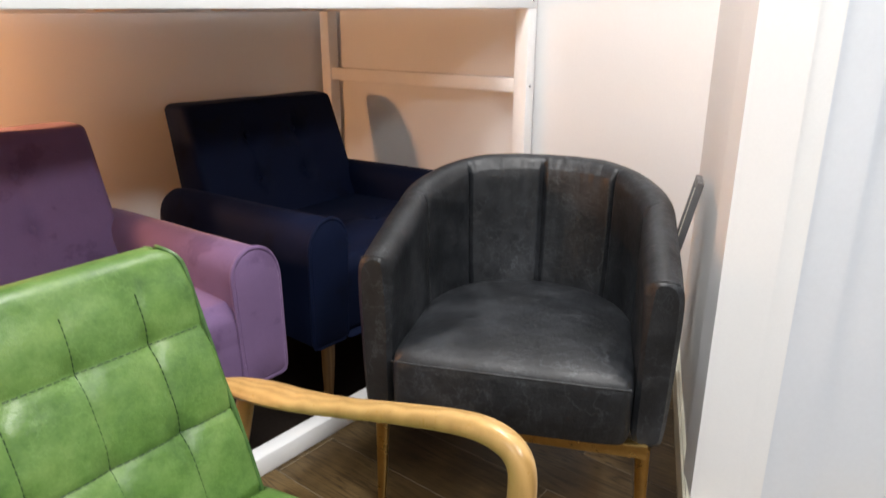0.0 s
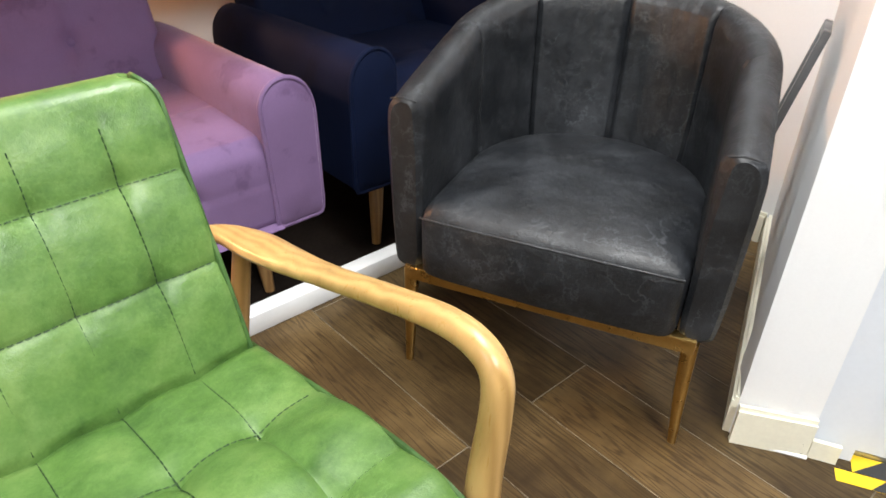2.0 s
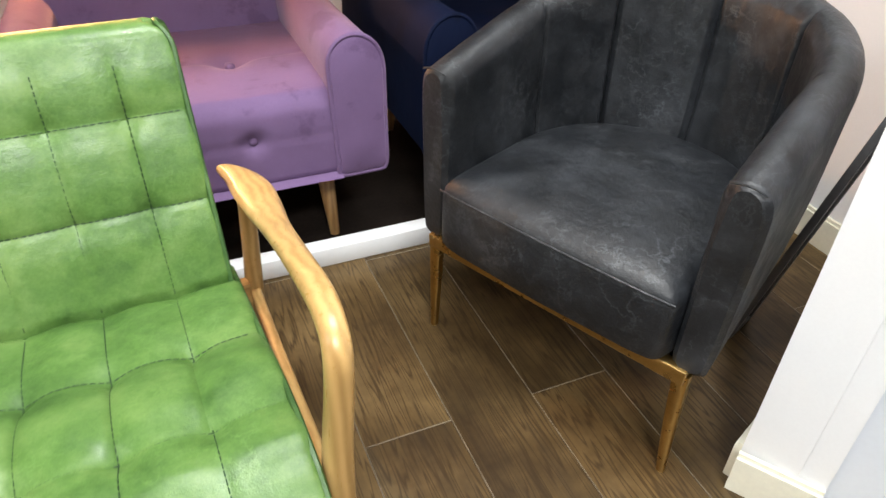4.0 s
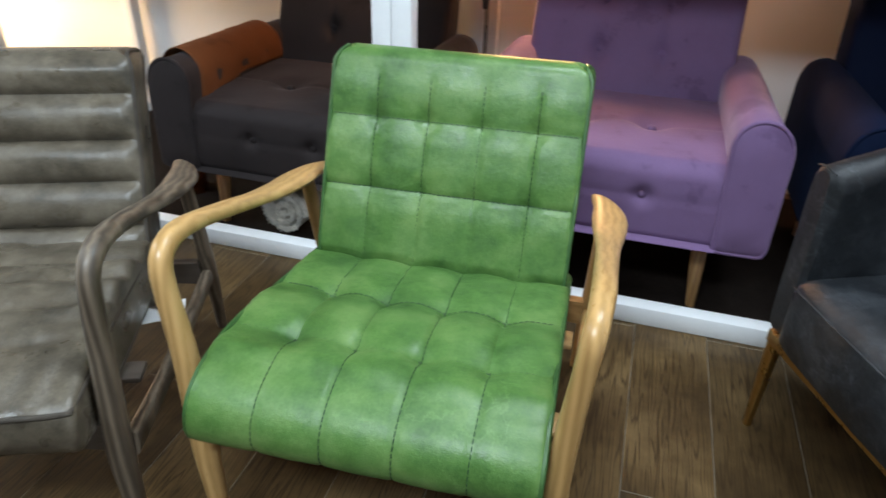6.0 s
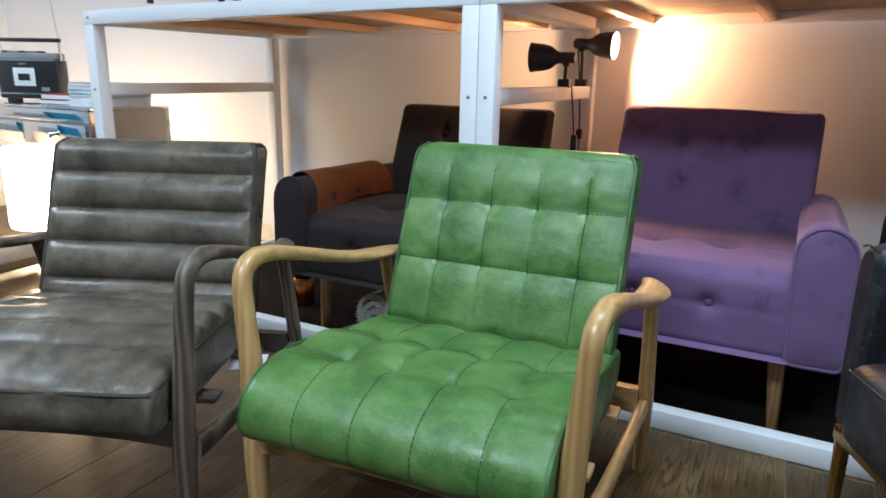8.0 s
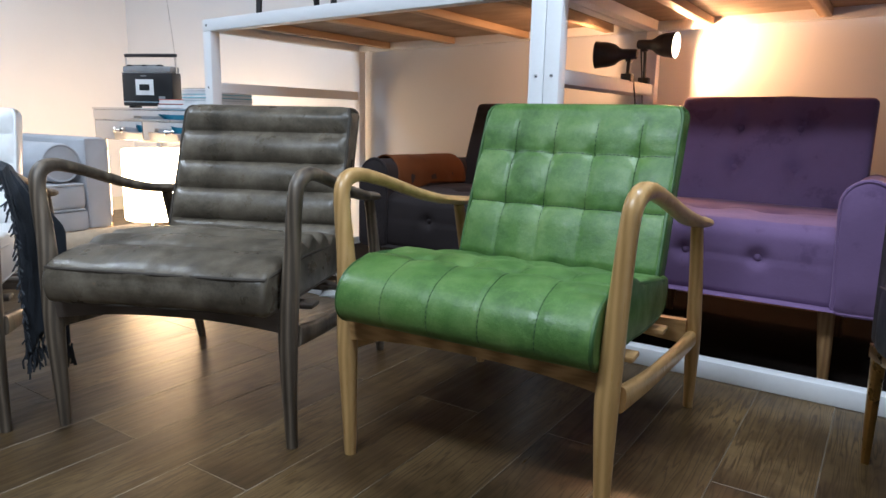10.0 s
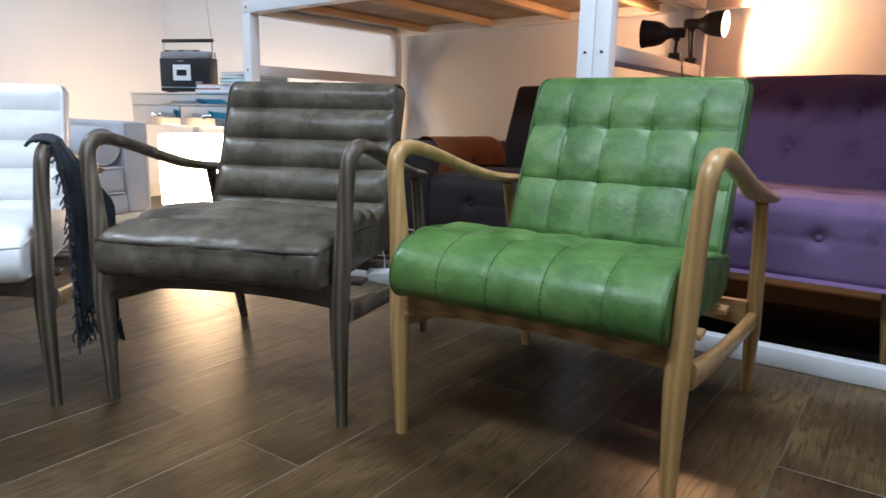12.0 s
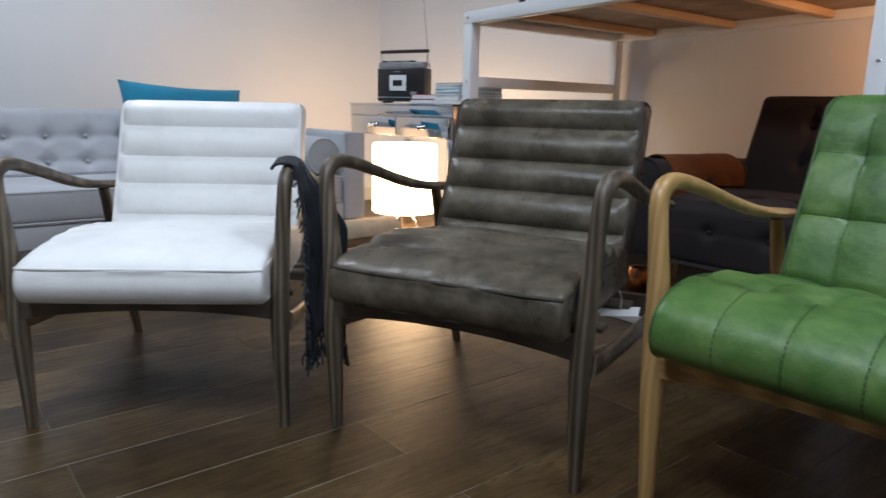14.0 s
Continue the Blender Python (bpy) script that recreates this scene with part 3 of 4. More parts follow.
def tufted_seat(x, y, z, ny, nz):
    if z < 0.33:
        return 0.0
    dx = near(x, XS)
    g = -0.0025 * bell(dx, 0.004)
    if nz > 0.35 and y > 0.0:
        dy = near(y, SEATROWS)
        w = min(1.0, y / 0.04)
        slit = 0.004 * bell(dx, 0.006) if SEATROWS[0] < y < SEATROWS[1] else 0.0
        g += w * (0.011 * ease(dy / 0.085) * min(1, 0.5 + 0.5 * ease(dx / 0.05)) - slit - 0.002 * bell(dy, 0.006) - 0.014 * bell(math.hypot(dx, dy), 0.026) - 0.002)
        g -= 0.009 * bell(y - 0.445, 0.012)
        g += 0.0016 * noise.noise((x * 16, y * 34, 2.2)) * bell(dy, 0.07)
    else:
        g += 0.0012 * min(1, dx / 0.05)
    return g


BACK_LOOP = [(0.430, 0.375), (0.486, 0.533), (0.540, 0.665), (0.578, 0.758), (0.590, 0.779), (0.604, 0.787), (0.625, 0.788), (0.641, 0.779), (0.645, 0.762), (0.607, 0.665), (0.553, 0.533), (0.500, 0.385), (0.470, 0.352), (0.438, 0.350)]
SEAT_LOOP = [(0.02, 0.322), (-0.03, 0.322), (-0.055, 0.332), (-0.070, 0.352), (-0.073, 0.378), (-0.062, 0.408), (-0.038, 0.430), (0.0, 0.445), (0.06, 0.452), (0.14, 0.447), (0.25, 0.427), (0.36, 0.405), (0.46, 0.388), (0.50, 0.376), (0.50, 0.335), (0.46, 0.305), (0.30, 0.305), (0.12, 0.318)]


def stitches(points, r=0.0010, dash=0.0075, gap=0.0030):
    """Short thread dashes along a line of points."""
    bm = bmesh.new()
    p = np.array(points, float)
    d = np.concatenate([[0], np.cumsum(np.linalg.norm(np.diff(p, axis=0), axis=1))])
    s = 0.0
    while s + dash < d[-1]:
        a, b = ([np.interp(v, d, p[:, k]) for k in range(3)] for v in (s, s + dash))
        sweep([(*a, r, r), (*b, r, r)], 1, 4, bm=bm)
        s += dash + gap
    return bm


def green_chair(m):
    c = thing("armchair", m, "green tufted leather armchair with light ash wood frame, on the floor", "armchair")
    chair_frame(c, ASH, ASH_FLAT, (-0.024, -0.040, 0.015))
    back = part("backrest", loft(BACK_LOOP, 0.262, tufted_back, 0.012, 0.007, 0.007, round_top(0.788, 0.262, 0.034)), GREEN, c, "green tufted leather backrest")
    seat = part("seat", loft(SEAT_LOOP, 0.272, tufted_seat, 0.012, 0.007, 0.007), GREEN, c, "green tufted leather seat with rolled front")
    for s in (-1, 1):
        part("piping", outline_pipe(BACK_LOOP, s * 0.2575, 0.0046, round_top(0.788, 0.262, 0.034)), GREEN_PIPE, back)
        part("piping", outline_pipe(SEAT_LOOP, s * 0.2675, 0.0046), GREEN_PIPE, seat)
    run = np.linspace(0, 1, 60)
    for x in XS:
        line = [(x, np.interp(z, (0.375, 0.533, 0.665, 0.758), (0.430, 0.486, 0.540, 0.578)), z) for z in 0.40 + 0.345 * run]
        part("stitching", stitches([(a, b + tufted_back(a, b, z, -0.93, 0.37) * -0.93 - 0.0014, z + tufted_back(a, b, z, -0.93, 0.37) * 0.37) for a, b, z in line]), THREAD, back)
        sm = smooth_path(SEAT_LOOP[2:13], 8)
        out = []
        for i in range(1, len(sm) - 1):
            t = sm[i + 1] - sm[i - 1]
            t = t / np.linalg.norm(t)
            nn = (-t[1], t[0])
            h = tufted_seat(x, sm[i][0], sm[i][1], nn[0], nn[1]) + 0.0012
            out.append((x, sm[i][0] + nn[0] * h, sm[i][1] + nn[1] * h))
        part("stitching", stitches(out), THREAD, seat)
    for z in BACKROWS:
        y = np.interp(z, (0.375, 0.533, 0.665, 0.758), (0.430, 0.486, 0.540, 0.578))
        part("stitching", stitches([(x, y + tufted_back(x, y, z, -0.93, 0.37) * -0.93 - 0.0014, z + tufted_back(x, y, z, -0.93, 0.37) * 0.37) for x in np.linspace(-0.25, 0.25, 90)]), THREAD, back)
    for y in SEATROWS:
        z = float(np.interp(y, [q[0] for q in SEAT_LOOP[7:13]], [q[1] for q in SEAT_LOOP[7:13]]))
        part("stitching", stitches([(x, y, z + tufted_seat(x, y, z, 0, 1) + 0.0012) for x in np.linspace(-0.25, 0.25, 90)]), THREAD, seat)
    return c


CHANNELS = (0.448, 0.531, 0.611, 0.695)


def channel_back(x, y, z, ny, nz):
    if ny > -0.5 or z > 0.765 or z < 0.37:
        return 0.0
    i = max(k for k, v in enumerate((0.358,) + CHANNELS) if z >= v - 1e-9)
    lo, hi = ((0.358,) + CHANNELS + (0.80,))[i:i + 2]
    f = (z - lo) / (hi - lo) * 2 - 1
    side = min(1.0, (0.256 - abs(x)) / 0.02) if abs(x) < 0.256 else 0.0
    wob = 0.0015 * noise.noise((x * 9, z * 30, 1.7))
    return side * (0.029 * max(0.0, 1 - f * f) ** 0.5 - 0.015 + wob) * (ease((0.768 - z) / 0.03) if i == 4 else 1.0)


def channel_seat(folds):
    """The seat's surface: a soft dome, with cross folds of the given strength and gathers at the rear corner."""
    def f(x, y, z, ny, nz):
        fold = folds * (0.006 * noise.noise((x * 11, y * 6, z * 9 + 4)) + 0.0025 * noise.noise((x * 40, y * 16, z * 20)))
        if nz < 0.4:
            return fold * 0.8 + 0.003
        g = fold
        for k, yy in enumerate((0.09, 0.18, 0.27, 0.35)):
            c = y - yy + 0.035 * (1 - (x / 0.27) ** 2) - 0.02 * x
            g -= folds * ((0.004 + 0.002 * k) * bell(c, 0.020) + 0.003 * bell(c, 0.007))
        dome = 0.026 * bell(x, 0.21) * bell(y - 0.16, 0.2)
        gather = (0.4 + 0.6 * folds) * 0.0055 * math.sin(y * 82 - x * 20 + 2.0 * noise.noise((x * 6, y * 6, 1.0)))
        gather *= ease((abs(x) - 0.13) / 0.09) * ease((y - 0.06) / 0.06) * ease((0.40 - y) / 0.06) * (1.0 if x > 0 else 0.5)
        return g + dome + gather
    return f


BOX_BACK = [(0.418, 0.375), (0.470, 0.514), (0.528, 0.670), (0.556, 0.746), (0.566, 0.764), (0.585, 0.772), (0.628, 0.768), (0.640, 0.755), (0.636, 0.738), (0.606, 0.66), (0.550, 0.50), (0.500, 0.36), (0.470, 0.345), (0.428, 0.350)]
BOX_SEAT = [(-0.044, 0.324), (-0.058, 0.332), (-0.069, 0.362), (-0.064, 0.393), (-0.056, 0.405), (-0.03, 0.416), (0.06, 0.432), (0.2, 0.442), (0.36, 0.432), (0.46, 0.412), (0.47, 0.38), (0.47, 0.33), (0.45, 0.318), (0.2, 0.318), (0.06, 0.319), (0.0, 0.320), (-0.026, 0.321)]


def channel_chair(m, hide, cord, label, seat_label, folds):
    c = thing("armchair", m, label, "armchair", "channel-backed armchairs")
    chair_frame(c, SMOKED, SMOKED_FLAT, (-0.030, 0.0, 0.0))
    back = part("backrest", loft(BOX_BACK, 0.260, channel_back, 0.012, 0.007, 0.012, round_top(0.772, 0.260, 0.028)), hide, c, "leather backrest with horizontal channels")
    seat = part("seat", loft(BOX_SEAT, 0.263, channel_seat(folds), 0.014, 0.007, 0.010), hide, c, seat_label)
    for s in (-1, 1):
        part("piping", outline_pipe(BOX_BACK, s * 0.2555, 0.0046, round_top(0.772, 0.260, 0.028)), cord, back)
    for z, y, r in ((0.403, -0.058, 0.0045), (0.326, -0.046, 0.0036)):
        half = [(-0.257, 0.44, z - 0.008), (-0.261, 0.2, z + 0.008 if z > 0.35 else z - 0.004), (-0.262, 0.02, z + 0.006 if z > 0.35 else z), (-0.257, y + 0.012, z), (-0.245, y - 0.002, z), (-0.15, y - 0.006, z)]
        part("piping", tube(half + [(-a, b, d) for a, b, d in reversed(half)], r, 6, 8), cord, seat)
    return c


green_chair(pose(0.284, 0.016, 0, 0, 0, 3.4))
channel_chair(pose(-0.391, -0.176, 0, 0, 0, 24.0) @ Matrix.Diagonal((1, 1, 0.998, 1)), BROWN, BROWN_PIPE, "dark brown channelled leather armchair with smoked wood frame", "boxed brown leather seat cushion with soft folds", 1.0)
WHITE_POSE = pose(-0.894, -0.627, 0, 0, 0, 54.2) @ Matrix.Diagonal((1, 1, 0.968, 1))
channel_chair(WHITE_POSE, WHITE, WHITE, "white channelled leather armchair with smoked wood frame", "boxed white leather seat cushion", 0.15)

# ---- black tub chair ----
def tub_chair(m):
    c = thing("tub_chair", m, "black distressed leather tub chair with gold legs beside the partition", "tub chair")
    plan = []
    for k in range(361):
        f = k / 180 - 1
        a = abs(f)
        if a > 0.62:
            q = (a - 0.62) / 0.38
            x, y = 0.292 + 0.010 * q, 0.262 - q * 0.275
            nx, ny = 1.0, 0.04
        else:
            ang = a / 0.62 * math.pi / 2
            x, y = 0.292 * math.sin(ang) ** 0.92, 0.262 + 0.262 * math.cos(ang)
            nx, ny = math.sin(ang), math.cos(ang)
        plan.append((math.copysign(x, f), y, math.copysign(nx, f), ny, a))
    seams = (0.0, 0.295, 0.60)
    bm = bmesh.new()
    rings = []
    for x, y, nx, ny, a in plan:
        top = 0.785 - 0.133 * (max(0.0, (a - 0.18)) / 0.82) ** 1.35
        ds = near(a, seams)
        groove = 0.017 * bell(ds, 0.007) - 0.006 * min(1, ds / 0.09)
        end = max(0.0, (a - 0.985) / 0.015)
        th = 0.036 * (1 - 0.25 * end)
        lean = 0.055 * (1 - a) + 0.006
        sec = [(-0.030 - 0.4 * lean, 0.30), (-0.030 - 0.3 * lean, 0.40), (-0.031 - 0.1 * lean, 0.52)]
        sec = [(d + groove, z) for d, z in sec]
        sec += [(-th + 0.1 * lean + groove * 0.9, top - 0.06), (-th + 0.2 * lean + groove * 0.6, top - 0.028), (-0.024 + 0.2 * lean, top - 0.008 - 0.2 * groove), (-0.004 + 0.2 * lean, top - 0.001), (0.014 + 0.2 * lean, top - 0.005),
                (0.029 + 0.2 * lean, top - 0.018), (0.036 + 0.15 * lean, top - 0.045), (0.037 + 0.05 * lean, top - 0.11), (0.036 - 0.05 * lean, 0.50), (0.034 - 0.35 * lean, 0.38), (0.030 - 0.65 * lean, 0.300), (0.022 - 0.75 * lean, 0.278), (-0.012 - 0.85 * lean, 0.270), (-0.026 - 0.6 * lean, 0.276)]
        sec = smooth_path(sec, 3, True)
        sec = [(d + 0.0022 * noise.noise((x * 55, y * 55, z * 17)) * ease((0.34 - a) / 0.1) * ease((z - 0.5) / 0.12) * (1 if d < 0.0 else 0), z) for d, z in sec]
        rings.append([bm.verts.new((x + nx * d, y + ny * d, z + 0.0012 * noise.noise((x * 20, y * 20, z * 12)))) for d, z in sec])
    n = len(rings[0])
    for a, b in zip(rings, rings[1:]):
        for k in range(n):
            bm.faces.new((a[k], a[(k + 1) % n], b[(k + 1) % n], b[k]))
    for ring, s in ((rings[0], -1), (rings[-1], 1)):
        inner = []
        cx = sum(v.co.x for v in ring) / n
        for v in ring:
            inner.append(bm.verts.new((cx + (v.co.x - cx) * 0.72, v.co.y - 0.010, v.co.z + (0.47 - v.co.z) * 0.05)))
        for k in range(n):
            bm.faces.new((ring[k], ring[(k + 1) % n], inner[(k + 1) % n], inner[k]))
        bm.faces.new(inner)
    shell = part("backrest", bm, BLACK, c, "curved backrest with vertical channel seams")
    for s in (-1, 1):
        part("arm_seam", tube([(s * 0.272, -0.022, 0.646), (s * 0.288, -0.026, 0.651), (s * 0.306, -0.026, 0.652), (s * 0.326, -0.022, 0.645)], 0.0022, 4, 6), BLACK, shell)
    # seat cushion, round at the back
    bm = bmesh.new()
    edge = []
    for k in range(72):
        a = 2 * math.pi * k / 72
        x, y = math.sin(a), math.cos(a)
        if y > 0:
            edge.append((0.262 * math.copysign(abs(x) ** 0.9, x), 0.225 + 0.262 * y))
        else:
            e = 0.16
            edge.append((0.285 * math.copysign(abs(x) ** e, x) * (1 - 0.08 * (1 - abs(y) ** 4)), 0.225 - 0.275 * abs(y) ** e))
    rows = [(0.985, 0.288), (1.0, 0.296), (1.004, 0.35), (1.004, 0.405), (0.99, 0.425), (0.965, 0.434), (0.90, 0.444), (0.75, 0.453), (0.5, 0.461), (0.25, 0.464)]
    rings = []
    for s, z in rows:
        ring = []
        for x, y in edge:
            yy = 0.19 + (y - 0.19) * s
            bow = -0.012 * max(0.0, 1 - (x / 0.285) ** 2) if y < 0 else 0
            ring.append(bm.verts.new((x * s, yy + bow * s, z + 0.0015 * noise.noise((x * s * 12, yy * 12, z * 9)))))
        rings.append(ring)
    for a, b in zip(rings, rings[1:]):
        for k in range(72):
            bm.faces.new((a[k], a[(k + 1) % 72], b[(k + 1) % 72], b[k]))
    bm.faces.new(rings[0]), bm.faces.new(rings[-1])
    seat = part("seat", bm, BLACK, c, "scuffed black leather seat cushion")
    part("piping", tube([(-0.255, -0.047, 0.418), (-0.2, -0.054, 0.421), (0, -0.0605, 0.424), (0.2, -0.054, 0.421), (0.255, -0.047, 0.418)], 0.0024, 6, 8), BLACK, seat)
    part("front_bar", block(-0.30, -0.032, 0.252, 0.30, -0.006, 0.284, 0.003), GOLD, c, "brushed gold base bar")
    for s in (-1, 1):
        part("side_bar", block(s * 0.25 - 0.012, -0.006, 0.252, s * 0.25 + 0.012, 0.34, 0.274, 0.003), GOLD, c, "brushed gold base bar")
        part("leg", sweep([(s * 0.290, -0.014, 0.27, 0.016, 0.014), (s * 0.296, -0.010, 0.13, 0.0125, 0.011), (s * 0.304, -0.004, 0.0, 0.0085, 0.008)], 3, 12, (1, 0, 0), square=3), GOLD, c, "tapered brushed gold leg")
        part("leg", sweep([(s * 0.20, 0.34, 0.27, 0.016, 0.014), (s * 0.206, 0.36, 0.13, 0.0125, 0.011), (s * 0.212, 0.385, 0.0, 0.0085, 0.008)], 3, 12, (1, 0, 0), square=3), GOLD, c, "tapered brushed gold leg")
    part("rear_bar", block(-0.236, 0.33, 0.252, 0.236, 0.35, 0.274, 0.003), GOLD, c, "brushed gold base bar")
    return c


tub_chair(pose(1.094, 0.367, 0, 0, 0, -65.5))


# ---- velvet armchairs ----
def button(p, n, parent, mat, r=0.013):
    q = Vector(n).to_track_quat("Z", "Y").to_matrix().to_4x4()
    part("button", lathe([(r, -0.004), (r, 0.002), (r * 0.8, 0.006), (r * 0.4, 0.0085), (0.0, 0.009)], 14, m=Matrix.Translation(p) @ q), mat, parent, "covered button")


def velvet_chair(m, cloth, label):
    c = thing("velvet_armchair", m, label, "armchair", "velvet armchairs")
    bx = (-0.100, 0.100)

    def body_height(x, y, z, ny, nz):
        h = 0.0
        if ny < -0.6:
            h -= 0.018 * bell(math.hypot(near(x, bx), z - 0.374), 0.024) + 0.0035 * bell(z - 0.374, 0.006) * (1 if abs(x) < 0.1 else 0.6)
        if nz > 0.6:
            h -= 0.024 * bell(math.hypot(near(x, bx), y - 0.27), 0.045) + 0.003 * bell(y - 0.27, 0.010)
        return h + 0.003 * noise.noise((x * 7, y * 7, z * 7))
    loop = [(0.0, 0.262), (-0.004, 0.28), (-0.004, 0.42), (0.004, 0.452), (0.024, 0.470), (0.06, 0.478), (0.3, 0.482), (0.62, 0.47), (0.64, 0.44), (0.64, 0.26), (0.62, 0.252), (0.02, 0.252)]
    seat = part("seat", loft(loop, 0.306, body_height, 0.008, 0.010, 0.012), cloth, c, "tufted velvet seat block")
    for x in bx:
        button((x, 0.014, 0.374), (0, -1, 0), seat, cloth)
        button((x, 0.27, 0.464), (0, 0, 1), seat, cloth)

    def back_height(x, y, z, ny, nz):
        h = 0.004 * noise.noise((x * 6, y * 6, z * 6 + 3))
        if ny < -0.5:
            for zz in (0.592, 0.735):
                h -= 0.022 * bell(math.hypot(near(x, bx), z - zz), 0.030) + 0.004 * bell(near(x, bx), 0.008) * (1 if 0.55 < z < 0.8 else 0)
            h += 0.010 * max(0.0, 1 - (x / 0.32) ** 2)
        return h
    loop = [(0.555, 0.45), (0.600, 0.57), (0.668, 0.735), (0.702, 0.82), (0.712, 0.838), (0.73, 0.846), (0.80, 0.846), (0.818, 0.838), (0.822, 0.82), (0.80, 0.70), (0.765, 0.50), (0.74, 0.30), (0.64, 0.30), (0.58, 0.40)]
    back = part("backrest", loft(loop, 0.325, back_height, 0.022, 0.010, 0.011), cloth, c, "tufted velvet backrest")
    for x in bx:
        for y, z in ((0.628, 0.590), (0.684, 0.733)):
            button((x, y, z), (0, -0.92, 0.38), back, cloth)
    for s in (-1, 1):
        # arm: an arch in front view, drawn back
        arch = [(0.300, 0.255), (0.300, 0.52)] + [(0.3655 - 0.0655 * math.cos(a), 0.54 + 0.068 * math.sin(a)) for a in np.linspace(0.15, math.pi - 0.15, 9)] + [(0.434, 0.52), (0.424, 0.262), (0.416, 0.252), (0.31, 0.250)]
        bm = bmesh.new()
        # the arms lean in a little towards the top
        arch = [(a - 0.016 * max(0.0, (b - 0.26) / 0.35), b) for a, b in arch]
        sec = resample(arch, 0.016)
        rings = []
        mid = sec.mean(0)
        for y, sc in ((-0.014, 0.93), (-0.010, 0.985), (0.0, 1.0), (0.1, 0.995), (0.25, 0.985), (0.4, 0.985), (0.55, 0.98), (0.68, 0.97), (0.74, 0.95), (0.76, 0.88)):
            rings.append([bm.verts.new((s * (mid[0] + (a - mid[0]) * sc + (0.002 * noise.noise((a * 9, y * 9, b * 9)))), y, mid[1] + (b - mid[1]) * sc - 0.02 * max(0, y) * (1 if b > 0.45 else 0))) for a, b in sec])
        n = len(sec)
        for a, b in zip(rings, rings[1:]):
            for k in range(n):
                bm.faces.new((a[k], a[(k + 1) % n], b[(k + 1) % n], b[k]))
        bm.faces.new(rings[0]), bm.faces.new(rings[-1])
        arm = part("arm", bm, cloth, c, "rounded velvet arm with piped front")
        part("piping", tube([(s * a, -0.007, b) for a, b in resample(arch, 0.03)], 0.0062, 2, 8, True), cloth, arm)
    for x, y, sx, sy in ((-0.28, 0.10, -1, -0.3), (0.28, 0.10, 1, -0.3), (-0.28, 0.62, -1, 1.6), (0.28, 0.62, 1, 1.6)):
        part("leg", sweep([(x, y, 0.26, 0.024, 0.024), (x + sx * 0.008, y + sy * 0.01, 0.13, 0.020, 0.020), (x + sx * 0.016, y + sy * 0.02, 0.0, 0.013, 0.013)], 3, 14, (1, 0, 0)), LEGWOOD, c, "splayed tapered wooden leg")
    return c


velvet_chair(pose(0.546, 0.995, 0), PURPLE, "purple velvet armchair with buttoned back under the rack")
velvet_chair(pose(1.500, 1.005, 0) @ Matrix.Diagonal((1, 1, 1.025, 1)), NAVY, "navy blue velvet armchair with buttoned back under the rack")
velvet_chair(pose(-0.400, 1.005, 0) @ Matrix.Diagonal((1, 1, 0.962, 1)), UMBER, "dark umber velvet armchair with buttoned back under the rack")

# ---- corner: sofa, console, lamp ----
def sofa(m):
    """A pale grey tufted three-seater; x along its width, front towards -y."""
    c = thing("sofa", m, "pale grey woven tufted sofa with square arms against the wall", "sofa")
    L = 2.04
    cols = [0.10 + 0.171 * k for k in range(11)]
    rows = (0.455, 0.575)

    def tuft(x, y, z, ny, nz):
        if ny > -0.5 or z < 0.4:
            return 0.0
        d = min(math.hypot(x - (a - 0.955), z - r) for a in cols for r in rows)
        return 0.012 - 0.03 * bell(d, 0.03) - 0.006 * bell(near(z, rows), 0.012) - 0.004 * bell(min(abs(x - (a - 0.955)) for a in cols), 0.01)
    loop = [(0.60, 0.36), (0.625, 0.50), (0.645, 0.66), (0.655, 0.69), (0.67, 0.70), (0.76, 0.70), (0.785, 0.69), (0.79, 0.66), (0.79, 0.17), (0.78, 0.155), (0.60, 0.155)]
    back = part("backrest", loft(loop, 0.90, tuft, 0.015, 0.014, 0.016), SOFACLOTH, c, "tufted backrest")
    part("piping", tube([(-0.89, 0.650, 0.695), (0.89, 0.650, 0.695)], 0.005, 1, 6), SOFACLOTH, back)
    for a in cols:
        for r in rows:
            if abs(a - 0.955) < 0.88:
                y = float(np.interp(r, (0.36, 0.50, 0.66), (0.60, 0.625, 0.645)))
                button((a - 0.955, y + 0.012, r), (0, -1, 0.12), back, SOFACLOTH, 0.010)
    part("base", block(-0.90, 0.0, 0.155, 0.90, 0.60, 0.255, 0.012), SOFACLOTH, c)
    for s in (-1, 1):
        x = s * 0.45
        cu = part("seat_cushion", block(x - 0.446, -0.006, 0.258, x + 0.446, 0.61, 0.392, 0.03, seg=3), SOFACLOTH, c)
        for z in (0.262, 0.386):
            part("piping", tube([(x - 0.43, -0.006, z), (x, -0.008, z), (x + 0.43, -0.006, z)], 0.005, 2, 6), SOFACLOTH, cu)
        arm = part("arm", block(s * 0.96 - 0.06, -0.004, 0.155, s * 0.96 + 0.06, 0.79, 0.612, 0.018, seg=3), SOFACLOTH, c, "square sofa arm")
        part("piping", tube([(s * 0.96 - 0.058, -0.004, 0.18), (s * 0.96 - 0.058, -0.004, 0.605), (s * 0.96 + 0.055, -0.004, 0.605), (s * 0.96 + 0.055, -0.004, 0.18)], 0.004, 1, 6), SOFACLOTH, arm)
        for y in (0.05, 0.72):
            part("leg", sweep([(s * 0.86, y, 0.157, 0.030, 0.030), (s * 0.86, y, 0.0, 0.024, 0.024)], 1, 8, (1, 0, 0), square=6), SMOKED, c, "dark block leg")
    return c


